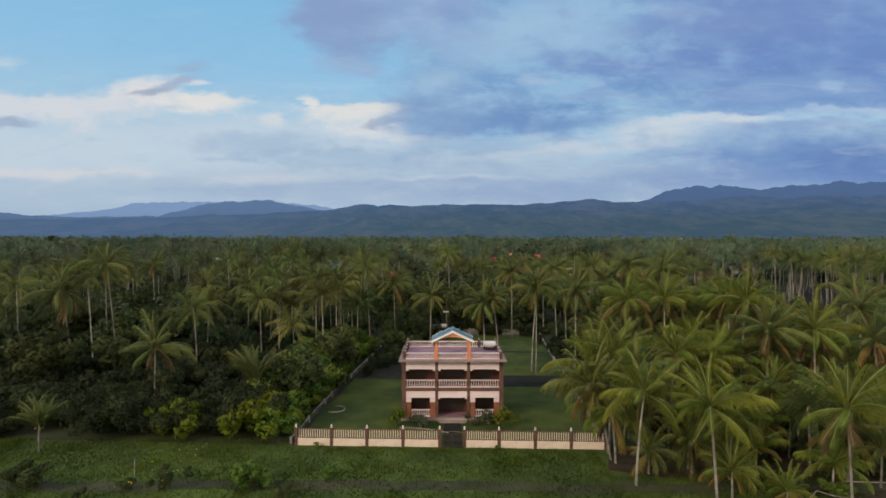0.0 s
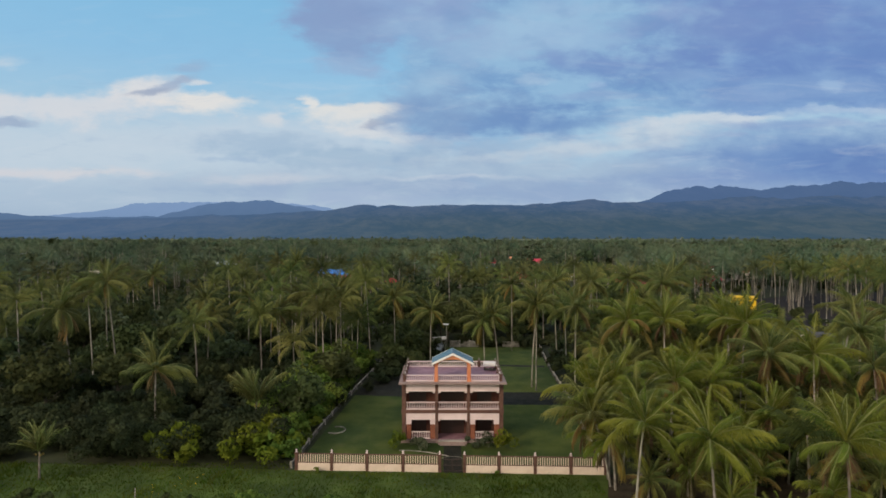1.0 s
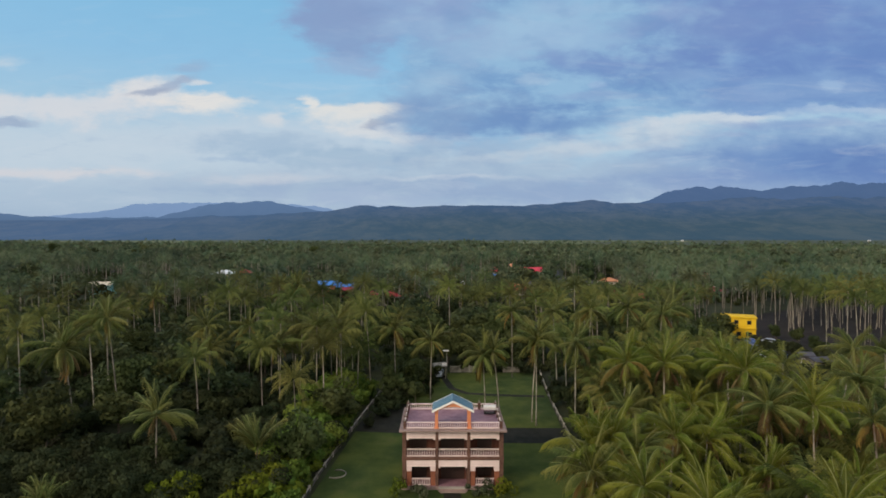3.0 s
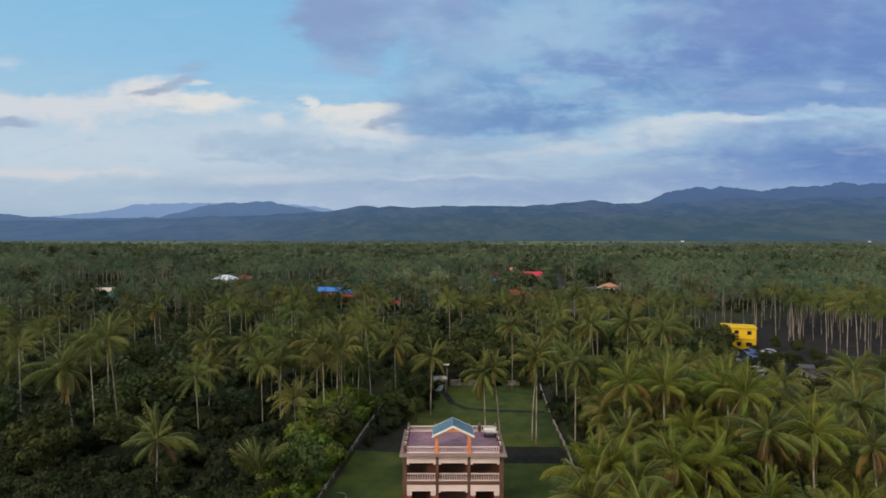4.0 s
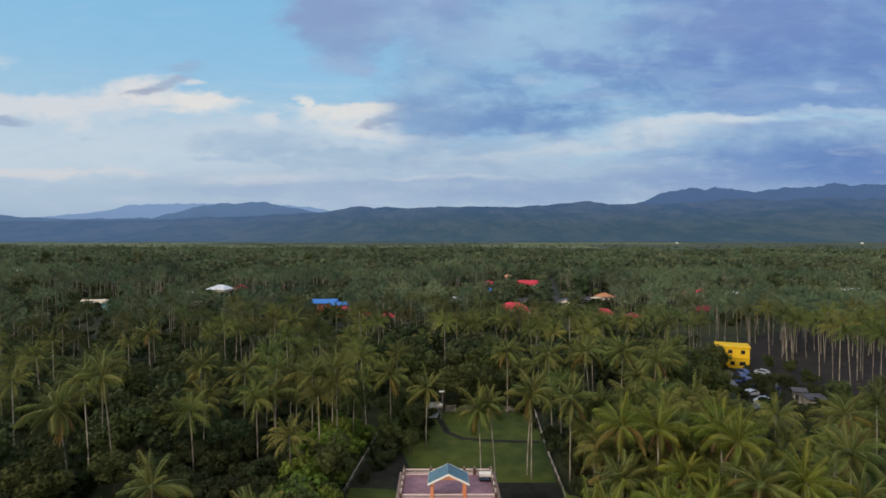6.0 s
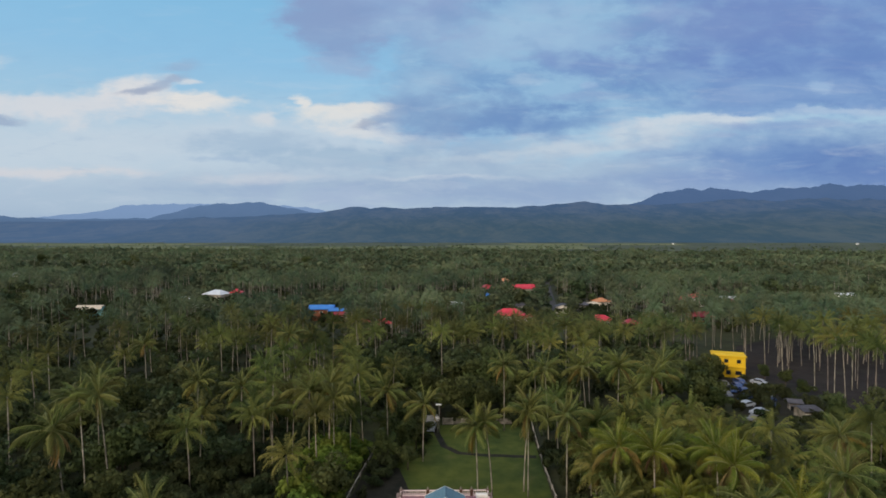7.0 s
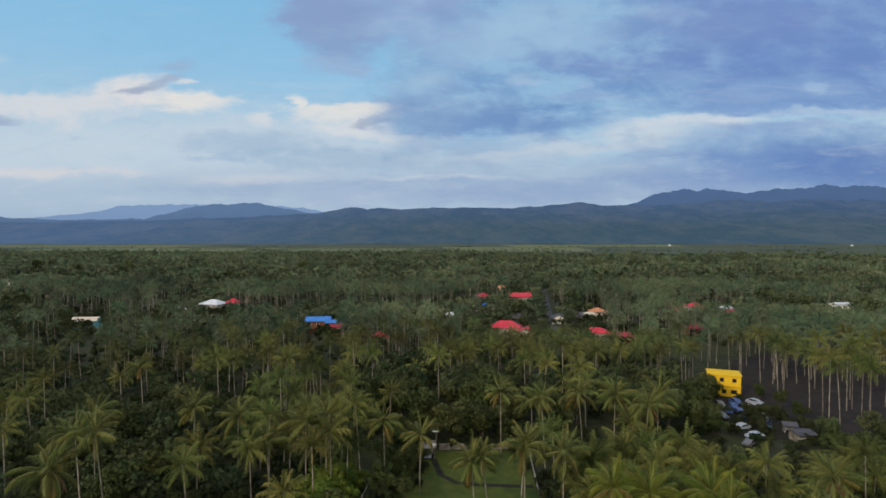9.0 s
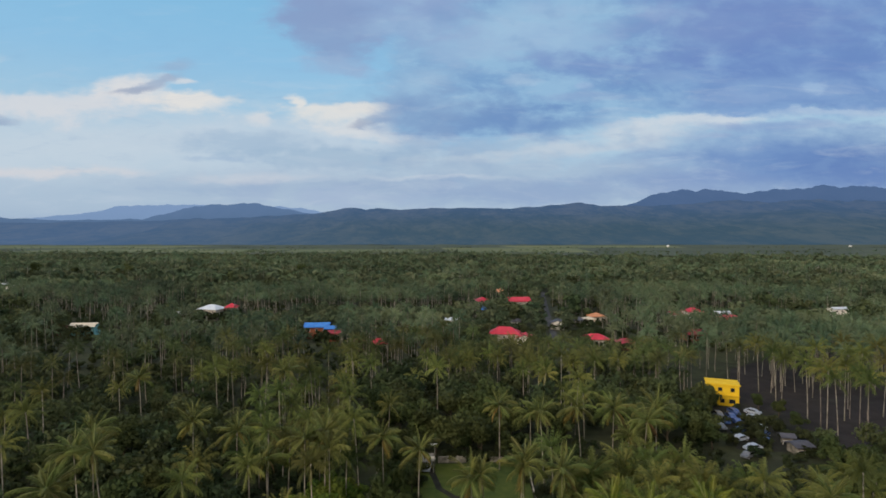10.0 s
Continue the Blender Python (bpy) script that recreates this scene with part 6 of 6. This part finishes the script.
for i, (x, y, s) in enumerate(((-17.4, 47.9, 0.62), (-16.4, 48.8, 0.5), (-18.6, 51.8, 0.3), (-10.2, 49.9, 0.4), (29.0, 47.0, 0.5), (33.5, 46.8, 0.42), (5.6, 57.0, 0.12), (-13.2, 57.6, 0.14))):
    shrub(x, y, s, 1850 + i, "weed", "tall leafy green weed on the verge", FRESH_MESH[i % 3])
for i, (x, y, s) in enumerate(((-36.3, 47.8, 0.68), (-37.6, 48.6, 0.55), (-43.5, 48.4, 0.5), (-30.5, 45.6, 0.3), (-13.4, 46.2, 0.35))):
    shrub(x, y, s, 1870 + i, "weed", "dull green bushy weed on the verge", DULL_MESH[i % 2])
for i, (x, y, s) in enumerate(((-27.6, 48.0, 0.3), (-25.2, 49.6, 0.34), (-24.4, 47.6, 0.36), (-23.2, 50.2, 0.25))):
    ob = shrub(x, y, s, 1890 + i, "flowering_weed", "green weed with small yellow flowers on the verge", DULL_MESH[i % 2])
    V, F = leaf_cloud(1890 + i, 5, 9, 0.065, 1.6, 2.4, 0.3, 0.9)
    part("flowers", array_mesh("flowers", V + np.array((0, 0, 0.25)), F, M["yellow"]), None, ob, "small yellow flowers")
lying = tagged(new("lying_pole", mesh_of("lying_pole", tube([(35.9, 49.4, 0.12), (38.0, 49.2, 0.14), (41.0, 49.0, 0.12)], [0.06, 0.06, 0.05], 6), M["dim_white"])), "thin pale pole lying on the ground", "pole")
for i in range(84):  # young palms and bushes under the palms east of the wall
    y = gr.uniform(50, 100)
    x = gr.uniform(20.5 + 0.05 * max(0, y - 60), 0.8 * y + 4)
    if i % 5 < 2:
        shrub(x, y, gr.uniform(0.5, 0.9), 2000 + i)
    else:
        mid_palm(x, y, gr.uniform(2.6, 7.0), gr.uniform(0.75, 1.0), 2000 + i)
for i in range(44):  # half-grown palms between the tall ones
    y = gr.uniform(74, 97)
    x = gr.uniform(23.5, 0.56 * y)
    if not is_open(x, y):
        mid_palm(x, y, gr.uniform(6.5, 11.5), gr.uniform(0.95, 1.1), 2500 + i)
hedge = [(x, 123.4 + gr.uniform(-0.5, 0.5), gr.uniform(0.5, 0.8)) for x in np.arange(-12, 23, 1.7) if not -1.5 < x < 2.5]
for i, (x, y, s) in enumerate(hedge):
    shrub(x, y, s, 2100 + i, label="dark green bush along the back wall")
for i, (x, y, s) in enumerate(((9.6, 121.6, 0.4), (11.2, 121.4, 0.45), (18.2, 121.0, 0.5), (19.6, 119.5, 0.5), (19.4, 112.0, 0.5), (-1.8, 112.0, 0.5), (-2.0, 117.5, 0.55), (-2.5, 104.5, 0.4))):
    shrub(x, y, s, 2150 + i, label="dark green bush at the edge of the back lawn")
car(-0.9, 118.6, 82, "car_white", "white car parked by the back gate")
for i, (x, y, s) in enumerate(((-420, 600, 2.2), (-383, 605, 1.9), (-326, 600, 2.0), (-150, 640, 1.9))):
    broadleaf(x, y, s, 2200 + i)
# trees and bushes round the yard of the yellow house
for i, (x, y, s) in enumerate(((80.2, 156.4, 0.72), (79.0, 158.4, 0.85), (77.4, 153.6, 0.95), (75.5, 157, 0.8), (73.5, 150, 0.9), (70.4, 143, 0.85), (68.5, 136, 0.9), (66.0, 128, 0.8), (93.5, 156, 0.55), (95.0, 149, 0.6), (94.5, 140, 0.6), (68.5, 146, 0.9), (66.5, 139, 0.9), (66, 132, 0.9))):
    broadleaf(x, y, s, 2300 + i)
for i, (x, y, s) in enumerate(((87.0, 156.5, 0.6), (84.6, 147.4, 0.6), (83.4, 143.4, 0.75), (81.4, 136.0, 0.85), (80.4, 142.0, 0.6), (77.0, 136.4, 0.7), (86.6, 143.6, 0.8), (88.6, 139.5, 0.8), (80.4, 132.6, 0.75), (83.0, 160.2, 0.5), (78.2, 145.4, 0.6), (78.6, 134.6, 0.5), (79.4, 128.4, 0.7), (88.0, 134.4, 0.7), (86.0, 123.4, 0.7), (88.4, 125.6, 0.8), (90.0, 120.0, 0.8), (92.5, 128.5, 0.9), (82.4, 121.0, 0.6), (76.0, 124.0, 0.6), (90.8, 144.6, 0.7), (71.8, 130.4, 0.7), (91.5, 134.0, 0.8))):
    shrub(x, y, s, 2350 + i, label="dark green bush in the yard of parked cars")
stake = tagged(new("stake", mesh_of("stake", tube([(-27.6, 49.3, 0), (-27.65, 49.3, 1.2), (-27.6, 49.3, 2.2)], [0.05, 0.045, 0.04], 6), M["dim_white"])), "thin pale wooden stake in the grass", "stake")
branch = tagged(new("fallen_branch", mesh_of("fallen_branch", tube([(30.2, 45.6, 0.1), (31.2, 45.9, 0.9), (32.6, 45.8, 0.5), (34.2, 46.2, 0.15)], [0.05, 0.05, 0.04, 0.03], 6), M["trunk"])), "pale bare fallen branch in the grass", "branch")

# grass tufts on the verge
tv, tf, tt = [], [], []
n = 34000
gx, gy = gr.uniform(-50, 36, n), 41 + 19 * gr.random(n) ** 0.9
off = np.abs(gy - 48.6)
keep = (gy < 57.9 - (gx + 15.5) * 1.2 / 32.2) | ((gx < -16.5) & (gy < 60))
keep &= ~((gx > 15.6) & (gy > 50.5))
keep &= (off > 0.7 + gr.uniform(0, 0.9, n)) | (gr.random(n) < 0.5)
for k, (x, y) in enumerate(zip(gx[keep], gy[keep])):
    h = 0.10 + 0.38 * max(0, noise.noise(Vector((x * 0.25, y * 0.25, 3.3)))) + gr.uniform(0, 0.14)
    t = 0.5 + 0.5 * noise.noise(Vector((x * 0.15, y * 0.15, 8.0)))
    for j in range(3):
        a = gr.uniform(0, 6.28)
        c, s = math.cos(a), math.sin(a)
        b = len(tv)
        tv += [(x - 0.035 * s, y + 0.035 * c, 0.0), (x + 0.035 * s, y - 0.035 * c, 0.0), (x + h * 0.45 * c, y + h * 0.45 * s, h)]
        tf.append((b, b + 1, b + 2))
        tt += [t, t, t]
tagged(new("grass_tufts", array_mesh("grass_tufts", np.array(tv), np.array(tf), M["blade"], np.array(tt))), "tufts of rough grass on the verge", "grass", kind="stuff")
